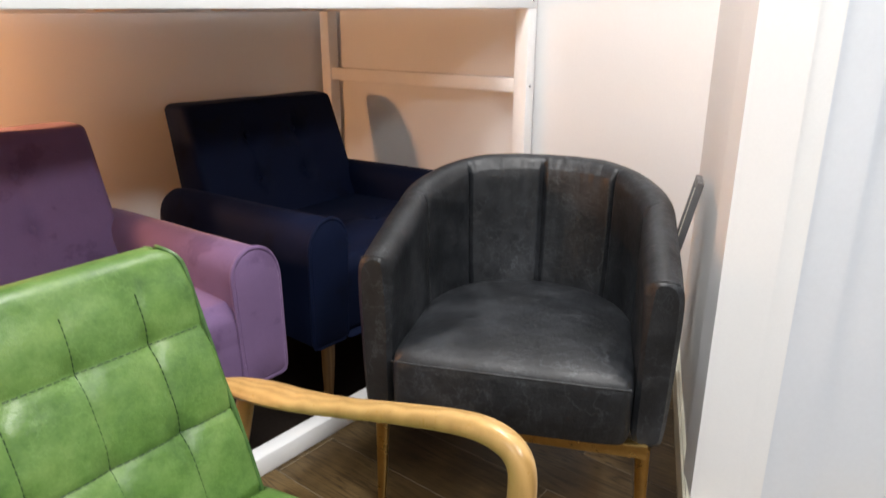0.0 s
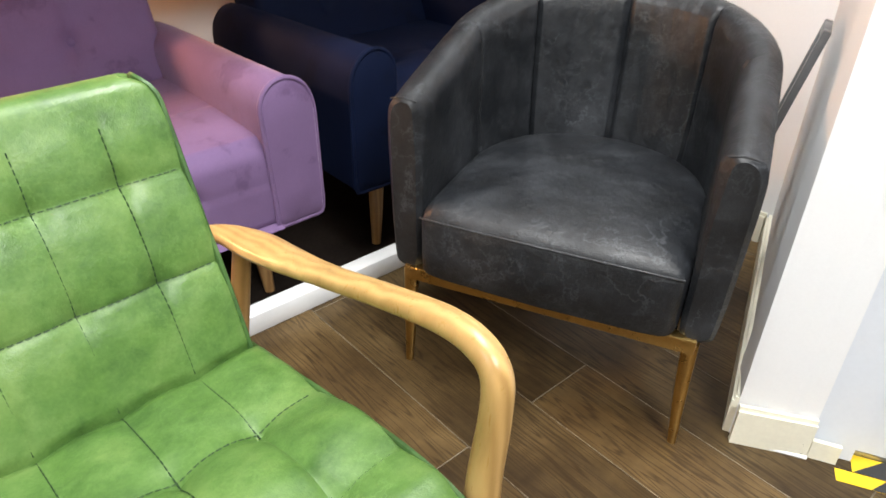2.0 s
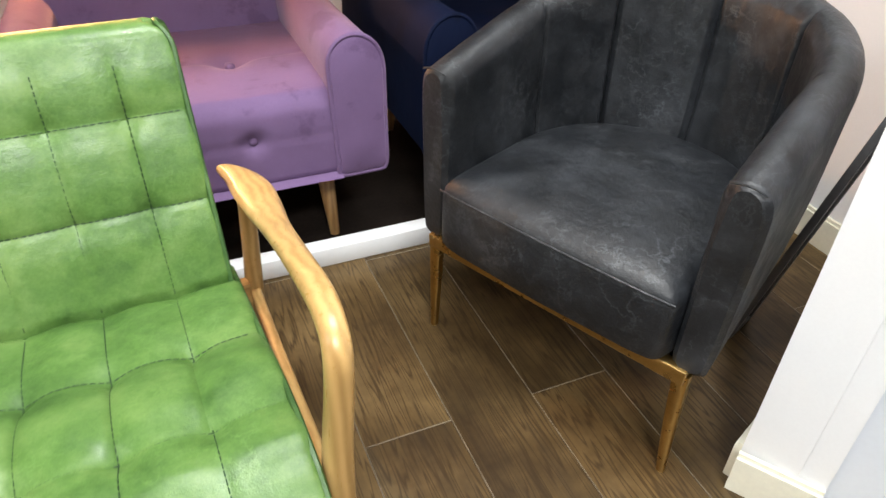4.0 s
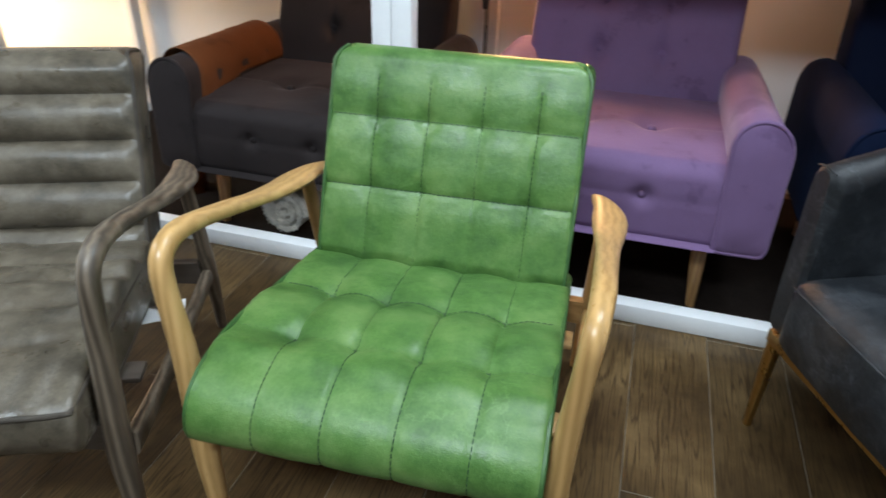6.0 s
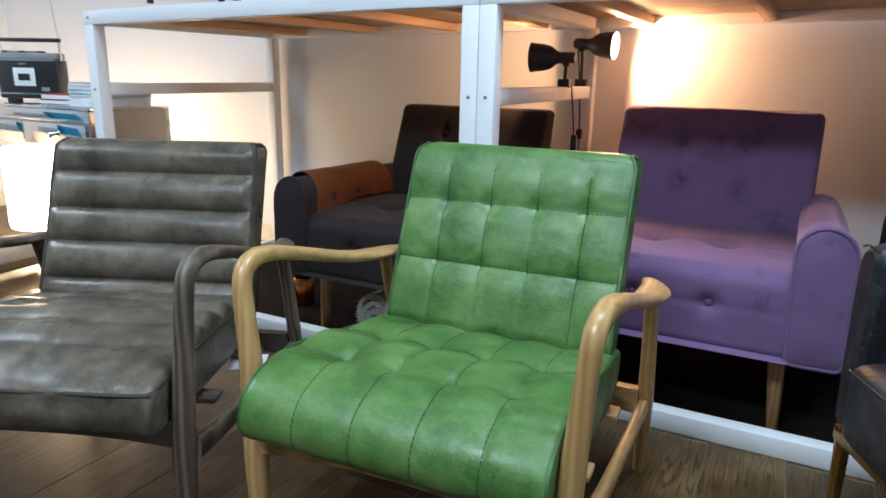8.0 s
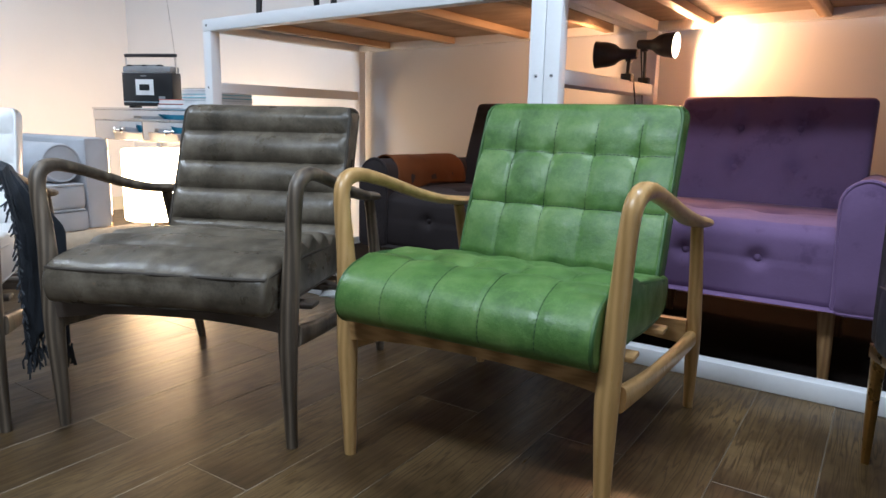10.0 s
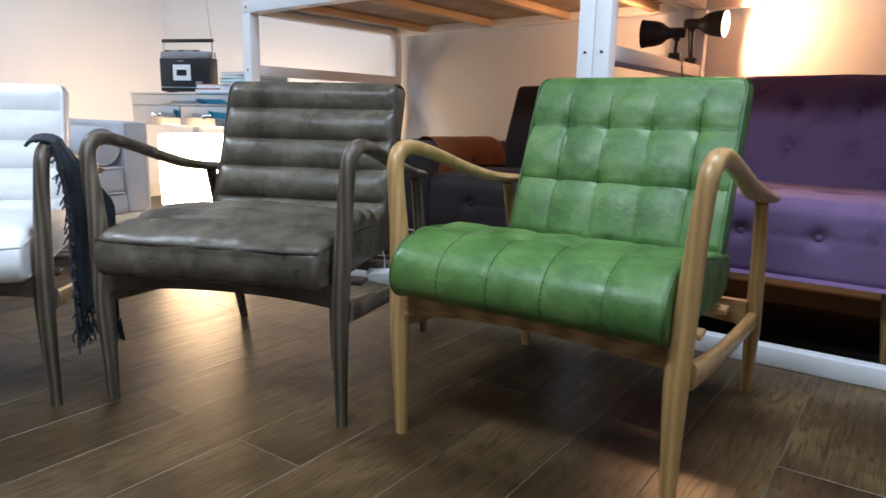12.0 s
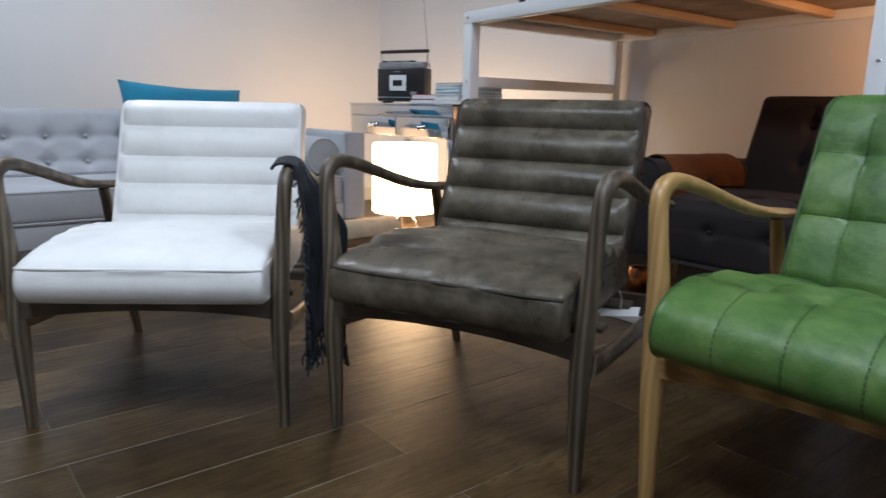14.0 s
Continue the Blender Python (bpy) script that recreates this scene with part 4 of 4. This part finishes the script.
SOFA_POSE = pose(-2.405, -0.135, 0, 0, 0, 90)
sofa(SOFA_POSE)
bol = thing("bolster", SOFA_POSE @ pose(0.795, 0.02, 0.490), "pale grey round bolster lying on the sofa seat", "cushion")
part("roll", lathe([(0.0, 0.0), (0.078, 0.002), (0.092, 0.010), (0.097, 0.03), (0.097, 0.47), (0.092, 0.49), (0.078, 0.498), (0.0, 0.5)], 36, m=pose(0, 0, 0, -90)), SOFACLOTH, bol)
part("piping", tube([(0.088 * math.cos(a), 0.004, 0.088 * math.sin(a)) for a in np.linspace(0, 2 * math.pi, 28, endpoint=False)], 0.005, 1, 6, True), SOFACLOTH, bol)


def cushion_mesh(w, h, t):
    bm = bmesh.new()
    n = 22
    top, bot = [], []
    for side, store in ((1, top), (-1, bot)):
        for i in range(n + 1):
            row = []
            for j in range(n + 1):
                u, v = i / n * 2 - 1, j / n * 2 - 1
                e = max(0.0, (1 - u ** 4) * (1 - v ** 4)) ** 0.5
                pinch = 1 - 0.07 * (1 - abs(u) ** 2) * abs(v) ** 3 - 0.0
                pinch2 = 1 - 0.07 * (1 - abs(v) ** 2) * abs(u) ** 3
                row.append(bm.verts.new((u * w / 2 * pinch2, side * t / 2 * e + 0.006 * noise.noise((u * 2, v * 2, side)), v * h / 2 * pinch)))
            store.append(row)
    for g in (top, bot):
        for i in range(n):
            for j in range(n):
                bm.faces.new((g[i][j], g[i + 1][j], g[i + 1][j + 1], g[i][j + 1]))
    bmesh.ops.remove_doubles(bm, verts=bm.verts, dist=0.002)
    return bm


teal = thing("scatter_cushion", SOFA_POSE @ pose(0.30, 0.60, 0.615, -14, 3, 0), "teal blue square scatter cushion propped on the sofa", "cushion")
part("cover", cushion_mesh(0.63, 0.45, 0.16), TEAL, teal)

# rolled rug under the sofa's end
roll = thing("rolled_rug", pose(-2.30, 0.30, 0.086, 0, 0, 5), "tan rolled-up rug lying on the floor by the sofa", "rug")
spiral = [((0.086 - 0.0042 * a) * math.cos(a), (0.086 - 0.0042 * a) * math.sin(a)) for a in np.linspace(0, 15, 90)]
bm = bmesh.new()
rings = []
for y in np.linspace(0.0, 0.74, 9):
    outer = [bm.verts.new((r[0] * 1.0, y, r[1])) for r in spiral]
    inner = [bm.verts.new((r[0] * 0.9, y, r[1] * 0.9)) for r in spiral]
    rings.append((outer, inner))
for (a, ai), (b, bi) in zip(rings, rings[1:]):
    for k in range(len(spiral) - 1):
        bm.faces.new((a[k], a[k + 1], b[k + 1], b[k]))
        bm.faces.new((ai[k + 1], ai[k], bi[k], bi[k + 1]))
for a, ai in (rings[0], rings[-1]):
    for k in range(len(spiral) - 1):
        bm.faces.new((a[k], ai[k], ai[k + 1], a[k + 1]))
part("pile_roll", bm, RUGBACK, roll)


def console(m):
    """A mirrored two-drawer console table; x along the front, front at y = 0."""
    c = thing("console_table", m, "mirrored glass console table with two drawers and chrome knobs", "console table")
    W, D, H = 0.97, 0.44, 0.765
    part("top", block(-W / 2, -0.004, H - 0.012, W / 2, D, H, 0.002), MIRROR, c)
    part("apron", block(-W / 2 + 0.006, 0.004, H - 0.178, W / 2 - 0.006, D - 0.006, H - 0.0125, 0.002), SILVER, c)
    part("top_band", block(-W / 2 + 0.006, -0.001, H - 0.066, W / 2 - 0.006, 0.0038, H - 0.014, 0.001), MIRROR, c)
    for s in (-1, 1):
        x0, x1 = (-W / 2 + 0.03, -0.004) if s < 0 else (0.004, W / 2 - 0.03)
        d = part("drawer", block(x0, -0.008, H - 0.172, x1, 0.0038, H - 0.074, 0.002), MIRROR, c, "mirrored drawer front")
        k = Matrix.Translation(((x0 + x1) / 2, -0.008, H - 0.123)) @ pose(0, 0, 0, 90)
        part("knob", lathe([(0.0, 0.030), (0.010, 0.029), (0.015, 0.023), (0.015, 0.018), (0.007, 0.012), (0.006, 0.0)], 16, m=k), CHROME, d, "faceted chrome knob")
        part("side_panel", block(s * (W / 2 - 0.006), 0.03, H - 0.174, s * (W / 2 - 0.001), D - 0.03, H - 0.014) if s > 0 else block(-W / 2 + 0.001, 0.03, H - 0.174, -W / 2 + 0.006, D - 0.03, H - 0.014), MIRROR, c)
        for y in (0.004, D - 0.049):
            part("leg", block(s * (W / 2 - 0.028) - 0.022, y, 0.0, s * (W / 2 - 0.028) + 0.022, y + 0.044, H - 0.178, 0.002), MIRROR, c, "mirrored square leg")
    return c


console(pose(-2.445, 1.12, 0))

# cassette radio
radio = thing("cassette_radio", pose(-2.762, 1.395, 0.765, 0, 0, 20), "black vintage cassette radio with silver top and raised handle", "radio")
part("case", block(-0.168, -0.045, 0.012, 0.168, 0.045, 0.205, 0.008), BLACKPLASTIC, radio)
part("top_plate", block(-0.160, -0.044, 0.2055, 0.160, 0.044, 0.240, 0.008), GREYPLASTIC, radio, "silver grey top deck")
for z in (0.036, 0.203):
    part("trim", block(-0.166, -0.0475, z - 0.003, 0.166, -0.0455, z + 0.003), CHROME, radio, "bright trim strip")
door_part = part("cassette_door", block(-0.075, -0.049, 0.075, 0.045, -0.0455, 0.165, 0.002), LABELWHITE, radio, "white cassette door")
part("window", block(-0.048, -0.0505, 0.102, 0.018, -0.0492, 0.136), BLACKPLASTIC, door_part)
part("badge", block(-0.04, -0.0468, 0.182, 0.0, -0.0455, 0.188), GREYPLASTIC, radio)
part("dial", block(0.075, -0.0468, 0.050, 0.118, -0.0455, 0.070), GREYPLASTIC, radio)
for s in (-1, 1):
    part("handle_arm", block(s * 0.166 - 0.003, -0.006, 0.20, s * 0.166 + 0.003, 0.006, 0.305), CHROME, radio)
part("handle", block(-0.172, -0.010, 0.293, 0.172, 0.010, 0.313, 0.005), BLACKPLASTIC, radio)
for k in range(7):
    part("key", block(-0.14 + 0.033 * k, -0.03, 0.2405, -0.113 + 0.033 * k, 0.0, 0.249, 0.002), GREYPLASTIC if k % 3 else BLACKPLASTIC, radio)
for s in (-1, 1):
    part("foot", block(s * 0.12 - 0.02, -0.03, 0.0, s * 0.12 + 0.02, 0.03, 0.0125), BLACKPLASTIC, radio)
part("antenna", tube([(0.15, 0.03, 0.24), (0.12, 0.03, 0.52), (0.075, 0.03, 0.90)], 0.0022, 3, 6), CHROME, radio, "thin raised aerial")

# books and magazines on the console
def book(x, y, z, w, d, h, rz, paper, label):
    b = thing("book", pose(x, y, z, 0, 0, rz), label, "book", "books on the console")
    part("cover", block(-w / 2, -d / 2, 0, w / 2, d / 2, 0.003), paper, b, smooth=False)
    part("page_block", block(-w / 2 + 0.003, -d / 2 + 0.002, 0.0032, w / 2 - 0.003, d / 2 - 0.003, h - 0.0032), PAPERS[0], b, smooth=False)
    part("cover", block(-w / 2, -d / 2, h - 0.003, w / 2, d / 2, h), paper, b, smooth=False)


book(-2.36, 1.30, 0.765, 0.20, 0.15, 0.022, 12, PAPERS[4], "black paperback book lying on the console")
book(-2.36, 1.30, 0.787, 0.19, 0.14, 0.026, 8, PAPERS[2], "red paperback book lying on the console")
z = 0.765
for k, (h, pi, rz) in enumerate(((0.020, 0, 2), (0.022, 0, -3), (0.014, 1, 4), (0.020, 3, -1), (0.014, 0, 5), (0.016, 1, 0))):
    book(-2.13 + 0.004 * (k % 3), 1.36, z, 0.21, 0.29, h, rz, PAPERS[pi], ("white", "grey", "red", "cyan", "black")[pi] + " magazine in a stack on the console")
    z += h

# lamp on the floor under the console
lamp = thing("floor_lamp", pose(-2.70, 1.36, 0), "glowing white drum-shade lamp on slim legs, on the floor", "lamp")
part("shade", lathe([(0.190, 0.12), (0.195, 0.13), (0.195, 0.52), (0.187, 0.53), (0.0, 0.532)], 40), SHADE, lamp, "glowing cloth shade")
for k in range(3):
    a = 0.6 + k * 2 * math.pi / 3
    part("leg", tube([(0.03 * math.cos(a), 0.03 * math.sin(a), 0.135), (0.10 * math.cos(a), 0.10 * math.sin(a), 0.003)], 0.006, 2, 8), CHROME, lamp)

# ---- clamp lamps on the rack ----
def clamp_lamp(m, neck, aim, label):
    """A black bell-shaped clamp lamp. neck: where the bell is held, over the clamp at z = 0."""
    c = thing("clamp_lamp", m, label, "lamp", "clamp lamps")
    part("clamp", block(-0.022, -0.018, -0.006, 0.022, 0.018, 0.026, 0.003), BLACKMETAL, c)
    part("stem", tube([(0, 0, 0.02), (neck[0] * 0.3, neck[1] * 0.3, neck[2] * 0.6), neck], 0.007, 3, 8), BLACKMETAL, c)
    a = Vector(aim).normalized()
    q = Matrix.Translation(neck) @ a.to_track_quat("Z", "Y").to_matrix().to_4x4() @ Matrix.Diagonal((0.88, 0.88, 0.9, 1))
    bell_part = part("bell", lathe([(0.0, -0.035), (0.020, -0.034), (0.023, -0.026), (0.024, 0.03), (0.030, 0.045), (0.046, 0.065), (0.055, 0.095), (0.059, 0.135), (0.0625, 0.150), (0.060, 0.150), (0.056, 0.135), (0.052, 0.095), (0.043, 0.068), (0.02, 0.052), (0.0, 0.05)], 32, m=q), BLACKMETAL, c, "black metal bell shade")
    part("reflector", lathe([(0.0585, 0.149), (0.0545, 0.135), (0.0505, 0.095), (0.041, 0.070), (0.0, 0.060)], 28, m=q), REFLECTOR, bell_part, "white inner reflector")
    part("bulb", lathe([(0.0, 0.138), (0.012, 0.136), (0.020, 0.126), (0.022, 0.112), (0.014, 0.09), (0.012, 0.07)], 18, m=q), BULB, bell_part, "glowing bulb")
    part("yoke", block(-0.012, -0.012, -0.03, 0.012, 0.012, 0.012, 0.003, m=Matrix.Translation(neck)), BLACKMETAL, c)
    return c


clamp_lamp(pose(0.001, 1.672, 0.910), (0, 0.01, 0.102), (-0.99, -0.10, 0.0), "black metal clamp lamp on the rack's cross bar")
clamp_lamp(pose(-0.012, 1.93, 0.910), (0.0, -0.02, 0.162), (0.99, -0.06, -0.06), "lit black metal clamp lamp on the rack's cross bar")
for x, y, z0, z1, sw in ((0.016, 1.70, 0.93, 0.25, True), (-0.012, 1.86, 1.05, 0.22, False)):
    cord = thing("lamp_cord", pose(0, 0, 0), "thin black lamp cord hanging beside the rack post", "cord")
    part("wire", tube([(x, y, z0), (x + 0.02, y + 0.02, (z0 + z1) / 2 + 0.1), (x + 0.018, y + 0.03, z1), (x + 0.02, y + 0.05, 0.01)], 0.003, 6, 6), BLACKPLASTIC, cord)
    part("switch", block(x + 0.01, y + 0.008, 0.66 if sw else 0.70, x + 0.032, y + 0.028, 0.73 if sw else 0.74, 0.004), BLACKPLASTIC, cord)

# ---- loose cloths ----
def sheet(points, thick, name, mat, parent, label=""):
    """A cloth from a grid of points, with thickness."""
    bm = bmesh.new()
    g = [[bm.verts.new(p) for p in row] for row in points]
    for a, b in zip(g, g[1:]):
        for k in range(len(a) - 1):
            bm.faces.new((a[k], a[k + 1], b[k + 1], b[k]))
    ob = part(name, bm, mat, parent, label)
    s = ob.modifiers.new("thickness", "SOLIDIFY")
    s.thickness, s.offset = thick, 1.0
    return ob


throw = thing("throw_blanket", WHITE_POSE, "charcoal wool throw with fringe hanging over the chair arm", "blanket")
rows = []
for i in range(34):
    f = i / 33
    row = []
    for j in range(28):
        g = j / 27
        y = 0.032 + 0.105 * g
        arm = float(np.interp(y, (0.03, 0.10, 0.2, 0.32), (0.622, 0.634, 0.612, 0.578)))
        wave = (0.009 * math.sin(g * 13 + 1.5 * f) + 0.004 * math.sin(g * 31 + 6 * f) + 0.088 * g) * min(1, max(0.0, f - 0.28) * 4)
        if f < 0.16:
            q = f / 0.16
            p = (0.272, y, arm - 0.004 * (1 - q))
        elif f < 0.28:
            q = (f - 0.16) / 0.12 * math.pi
            p = (0.296 - 0.024 * math.cos(q), y, arm + 0.008 * math.sin(q))
        else:
            q = (f - 0.28) / 0.72
            p = (0.318 + 0.016 * math.sin(min(1.0, q * 2) * 1.57) + wave, y - 0.075 * q * g + 0.006 * math.sin(g * 17), arm - 0.42 * q - 0.03 * math.sin(g * 9) * q)
        row.append(p)
    rows.append(row)
sheet(rows, 0.006, "cloth", THROW, throw)
bm = bmesh.new()
rnd = random.Random(4)
for k in range(70):
    a = Vector(rows[-1][int(k * 27 / 70)]) + Vector((rnd.uniform(-0.004, 0.008), rnd.uniform(-0.004, 0.006), 0.004))
    b = a + Vector((rnd.uniform(-0.015, 0.015), rnd.uniform(-0.012, 0.012), -rnd.uniform(0.035, 0.065)))
    tube([a, (a + b) / 2 + Vector((rnd.uniform(-0.006, 0.006), rnd.uniform(-0.006, 0.006), 0)), b], 0.0022, 2, 5, bm=bm)
for k in range(60):
    i = 9 + int(k * 24 / 60)
    a = Vector(rows[i][0])
    b = a + Vector((rnd.uniform(-0.01, 0.012), -rnd.uniform(0.008, 0.022), -rnd.uniform(0.005, 0.03)))
    tube([a, b], 0.002, 1, 5, bm=bm)
part("fringe", bm, THROW, throw, "frayed wool fringe")

rust = thing("folded_cloth", pose(-0.400, 1.005, 0) @ Matrix.Diagonal((1, 1, 0.962, 1)), "rust brown cloth draped over the velvet arm", "cloth")
rows = []
for i in range(30):
    f = i / 29
    row = []
    for j in range(20):
        g = j / 19
        y = 0.07 + 0.48 * f + 0.05 * (g - 0.5) * (1 if f > 0.5 else -0.6)
        drop = -0.02 * max(0, y)
        if g < 0.72:
            q = 0.35 + (g / 0.72) * (math.pi - 0.35)
            p = (-(0.3655 - 0.0745 * math.cos(math.pi - q)), y, 0.54 + drop + 0.078 * math.sin(q))
        else:
            q = (g - 0.72) / 0.28
            depth = 0.085 * (1 - 0.45 * f) * (1 - 0.35 * math.sin(f * 3.1) ** 2)
            p = (-0.2905 + 0.003 * math.sin(f * 22), y, 0.54 + drop - q * depth)
        row.append((p[0], p[1], p[2] + 0.002 * noise.noise((f * 9, g * 5, 2.0))))
    rows.append(row)
sheet(rows, 0.004, "cloth", RUST, rust)

# ---- small things under and on the racks ----
def rolled_rug(m):
    c = thing("rolled_rug", m, "cream shaggy rug rolled up on the floor under the rack", "rug")
    bm = bmesh.new()
    turns = np.linspace(0, 6.2 * math.pi, 170)
    rings = []
    for y in np.linspace(0, 0.6, 7):
        o, i = [], []
        for a in turns:
            r = 0.094 - 0.0042 * a
            w = 0.004 * noise.noise((math.cos(a) * 9, math.sin(a) * 9, y * 30 + a))
            o.append(bm.verts.new(((r + w) * math.cos(a), y + 0.006 * noise.noise((a * 4, 0, 1)), (r + w) * math.sin(a))))
            i.append(bm.verts.new(((r - 0.015 + w) * math.cos(a), y + 0.006 * noise.noise((a * 4, 3, 1)), (r - 0.015 + w) * math.sin(a))))
        rings.append((o, i))
    for (a, ai), (b, bi) in zip(rings, rings[1:]):
        for k in range(len(turns) - 1):
            bm.faces.new((a[k], a[k + 1], b[k + 1], b[k]))
            bm.faces.new((ai[k + 1], ai[k], bi[k], bi[k + 1]))
    for a, ai in (rings[0], rings[-1]):
        for k in range(len(turns) - 1):
            bm.faces.new((a[k], ai[k], ai[k + 1], a[k + 1]))
    part("pile", bm, RUGPILE, c)
    bm = bmesh.new()
    rnd = random.Random(2)
    for k in range(700):
        a = rnd.uniform(0, 6.2 * math.pi)
        r = 0.094 - 0.0042 * a - rnd.uniform(0, 0.014)
        p = Vector((r * math.cos(a), 0.0, r * math.sin(a)))
        tube([p, p + Vector((rnd.uniform(-0.006, 0.006), -rnd.uniform(0.004, 0.012), rnd.uniform(-0.007, 0.004)))], 0.0016, 1, 4, bm=bm)
    tagged(part("tufts", bm, RUGPILE, c), kind="stuff")
    return c


rolled_rug(pose(-0.455, 1.075, 0.098, 0, 0, -6))

holder = thing("copper_holder", pose(-0.93, 1.27, 0), "small copper-coloured metal canister on the floor under the rack", "canister")
part("can", lathe([(0.040, 0.0), (0.042, 0.006), (0.042, 0.118), (0.039, 0.125), (0.037, 0.125), (0.037, 0.02), (0.0, 0.018)], 28), plain("copper_metal", (0.50, 0.20, 0.075), 0.22, 1.0, 0.1, 14, 0), holder)

tag = thing("paper_tag", pose(-0.30, 0.285, 0.268, 8, -6, 30), "white paper tag hanging from the chair's underside", "tag")
part("card", block(-0.045, -0.028, 0, 0.045, 0.028, 0.0012), LABELWHITE, tag, smooth=False)
part("string", tube([(0.0, 0.0, 0.001), (0.005, 0.008, 0.03), (0.0, 0.012, 0.052)], 0.001, 3, 5), LABELWHITE, tag)

frame_thing = thing("leaning_frame", pose(0, 0, 0), "thin dark grey picture frame leaning against the niche wall", "picture frame")
T, FOOT = Vector((1.655, 0.196, 0.748)), Vector((1.655 - 0.361 * 0.155, 0.196 + 0.932 * 0.155, 0.004))
along = Vector((U.x, U.y, 0))
up = (T - FOOT).normalized()
out = along.cross(up).normalized()
basis = Matrix((along, out, up)).transposed().to_4x4()
frame_thing.matrix_basis = Matrix.Translation(FOOT) @ basis
H = (T - FOOT).length
for nm, b in (("stile", (0.0, 0.0, 0.0, 0.02, 0.016, H)), ("stile", (0.09, 0.0, 0.0, 0.11, 0.016, H)), ("rail", (0.02, 0.0, 0.0, 0.09, 0.016, 0.02)), ("rail", (0.02, 0.0, H - 0.02, 0.09, 0.016, H))):
    part(nm, block(*b, 0.002), FRAMEGREY, frame_thing)
part("panel", block(0.018, 0.005, 0.018, 0.092, 0.010, H - 0.018), SKIRT, frame_thing, "pale backing panel", False)


# ---- dining chairs standing on the rack ----
def deck_chair(m, mat, square, label, r):
    c = thing("dining_chair", m, label, "chair", "chairs on the rack")
    for x in (-0.2, 0.2):
        for y, k in ((-0.19, 0.0), (0.2, 0.06)):
            part("leg", sweep([(x * 0.9, y * 0.9, 0.44, r * 1.25, r * 1.25), (x * 0.96, y * 0.97 + k * 0.4, 0.2, r, r), (x, y + k, 0.0, r * 0.75, r * 0.75)], 3, 10, (1, 0, 0), square=square), mat, c)
    part("seat", block(-0.22, -0.22, 0.44, 0.22, 0.22, 0.49, 0.02, seg=3), mat, c)
    for x in (-0.19, 0.19):
        part("back_post", sweep([(x, 0.20, 0.45, r, r), (x, 0.24, 0.65, r, r), (x, 0.28, 0.86, r * 0.8, r * 0.8)], 3, 8, (1, 0, 0), square=square), mat, c)
    part("back_board", sweep([(-0.21, 0.27, 0.80, 0.012, 0.06), (0, 0.30, 0.80, 0.012, 0.06), (0.21, 0.27, 0.80, 0.012, 0.06)], 5, 12, (0, 1, 0), square=4), mat, c)
    return c


deck_chair(pose(-1.33, 1.32, 1.186, 0, 0, 8), BLACKMETAL, 2, "black dining chair with slim tapered legs on the rack deck", 0.017)
deck_chair(pose(-0.66, 1.34, 1.186, 0, 0, -10), LEGWOOD_DARK, 5, "dark brown wooden dining chair on the rack deck", 0.020)
deck_chair(pose(-0.10, 1.36, 1.186, 0, 0, 4), LEGWOOD_DARK, 5, "dark brown wooden dining chair on the rack deck", 0.020)

# ---- floor planks ----
ground = structure("floor", block(LEFT - 0.12, FRONT - 0.12, -0.10, 3.7, BACK + 0.12, -0.011), PLY, "dark oak plank floor with fine joints", "floor")
PW, PL = 0.1905, 1.184
plank_mesh = {}


def plank_of(length):
    key = round(length, 2)
    if key not in plank_mesh:
        bm = bmesh.new()
        g, b = 0.0005, 0.0009
        x0, x1, y0, y1 = g, PW - g, g, length - g
        low = [bm.verts.new((x, y, -0.0105)) for x, y in ((x0, y0), (x1, y0), (x1, y1), (x0, y1))]
        rim = [bm.verts.new((x, y, -b)) for x, y in ((x0, y0), (x1, y0), (x1, y1), (x0, y1))]
        top = [bm.verts.new((x, y, 0.0)) for x, y in ((x0 + b, y0 + b), (x1 - b, y0 + b), (x1 - b, y1 - b), (x0 + b, y1 - b))]
        for p, q in ((low, rim), (rim, top)):
            for i in range(4):
                bm.faces.new((p[i], p[(i + 1) % 4], q[(i + 1) % 4], q[i]))
        bm.faces.new(top)
        plank_mesh[key] = mesh_of("plank", bm, FLOOR, False)
        plank_mesh[key].materials.append(PLANK_EDGE)
        for face in plank_mesh[key].polygons:
            face.material_index = 1 if 0.05 < face.normal.z < 0.95 else 0
    return plank_mesh[key]


for k in range(-15, 30):
    x = 0.885 - PW * (k + 1)
    if x < LEFT - 0.19 or x > 3.4:
        continue
    y = (0.352 if k % 2 == 0 else -0.242) - PL * 4
    while y < BACK:
        a, b = max(y, FRONT), min(y + PL, BACK)
        if b - a > 0.02:
            ob = new("plank", plank_of(b - a))
            ob.location = (x, a, 0)
            ob.parent = ground
        y += PL
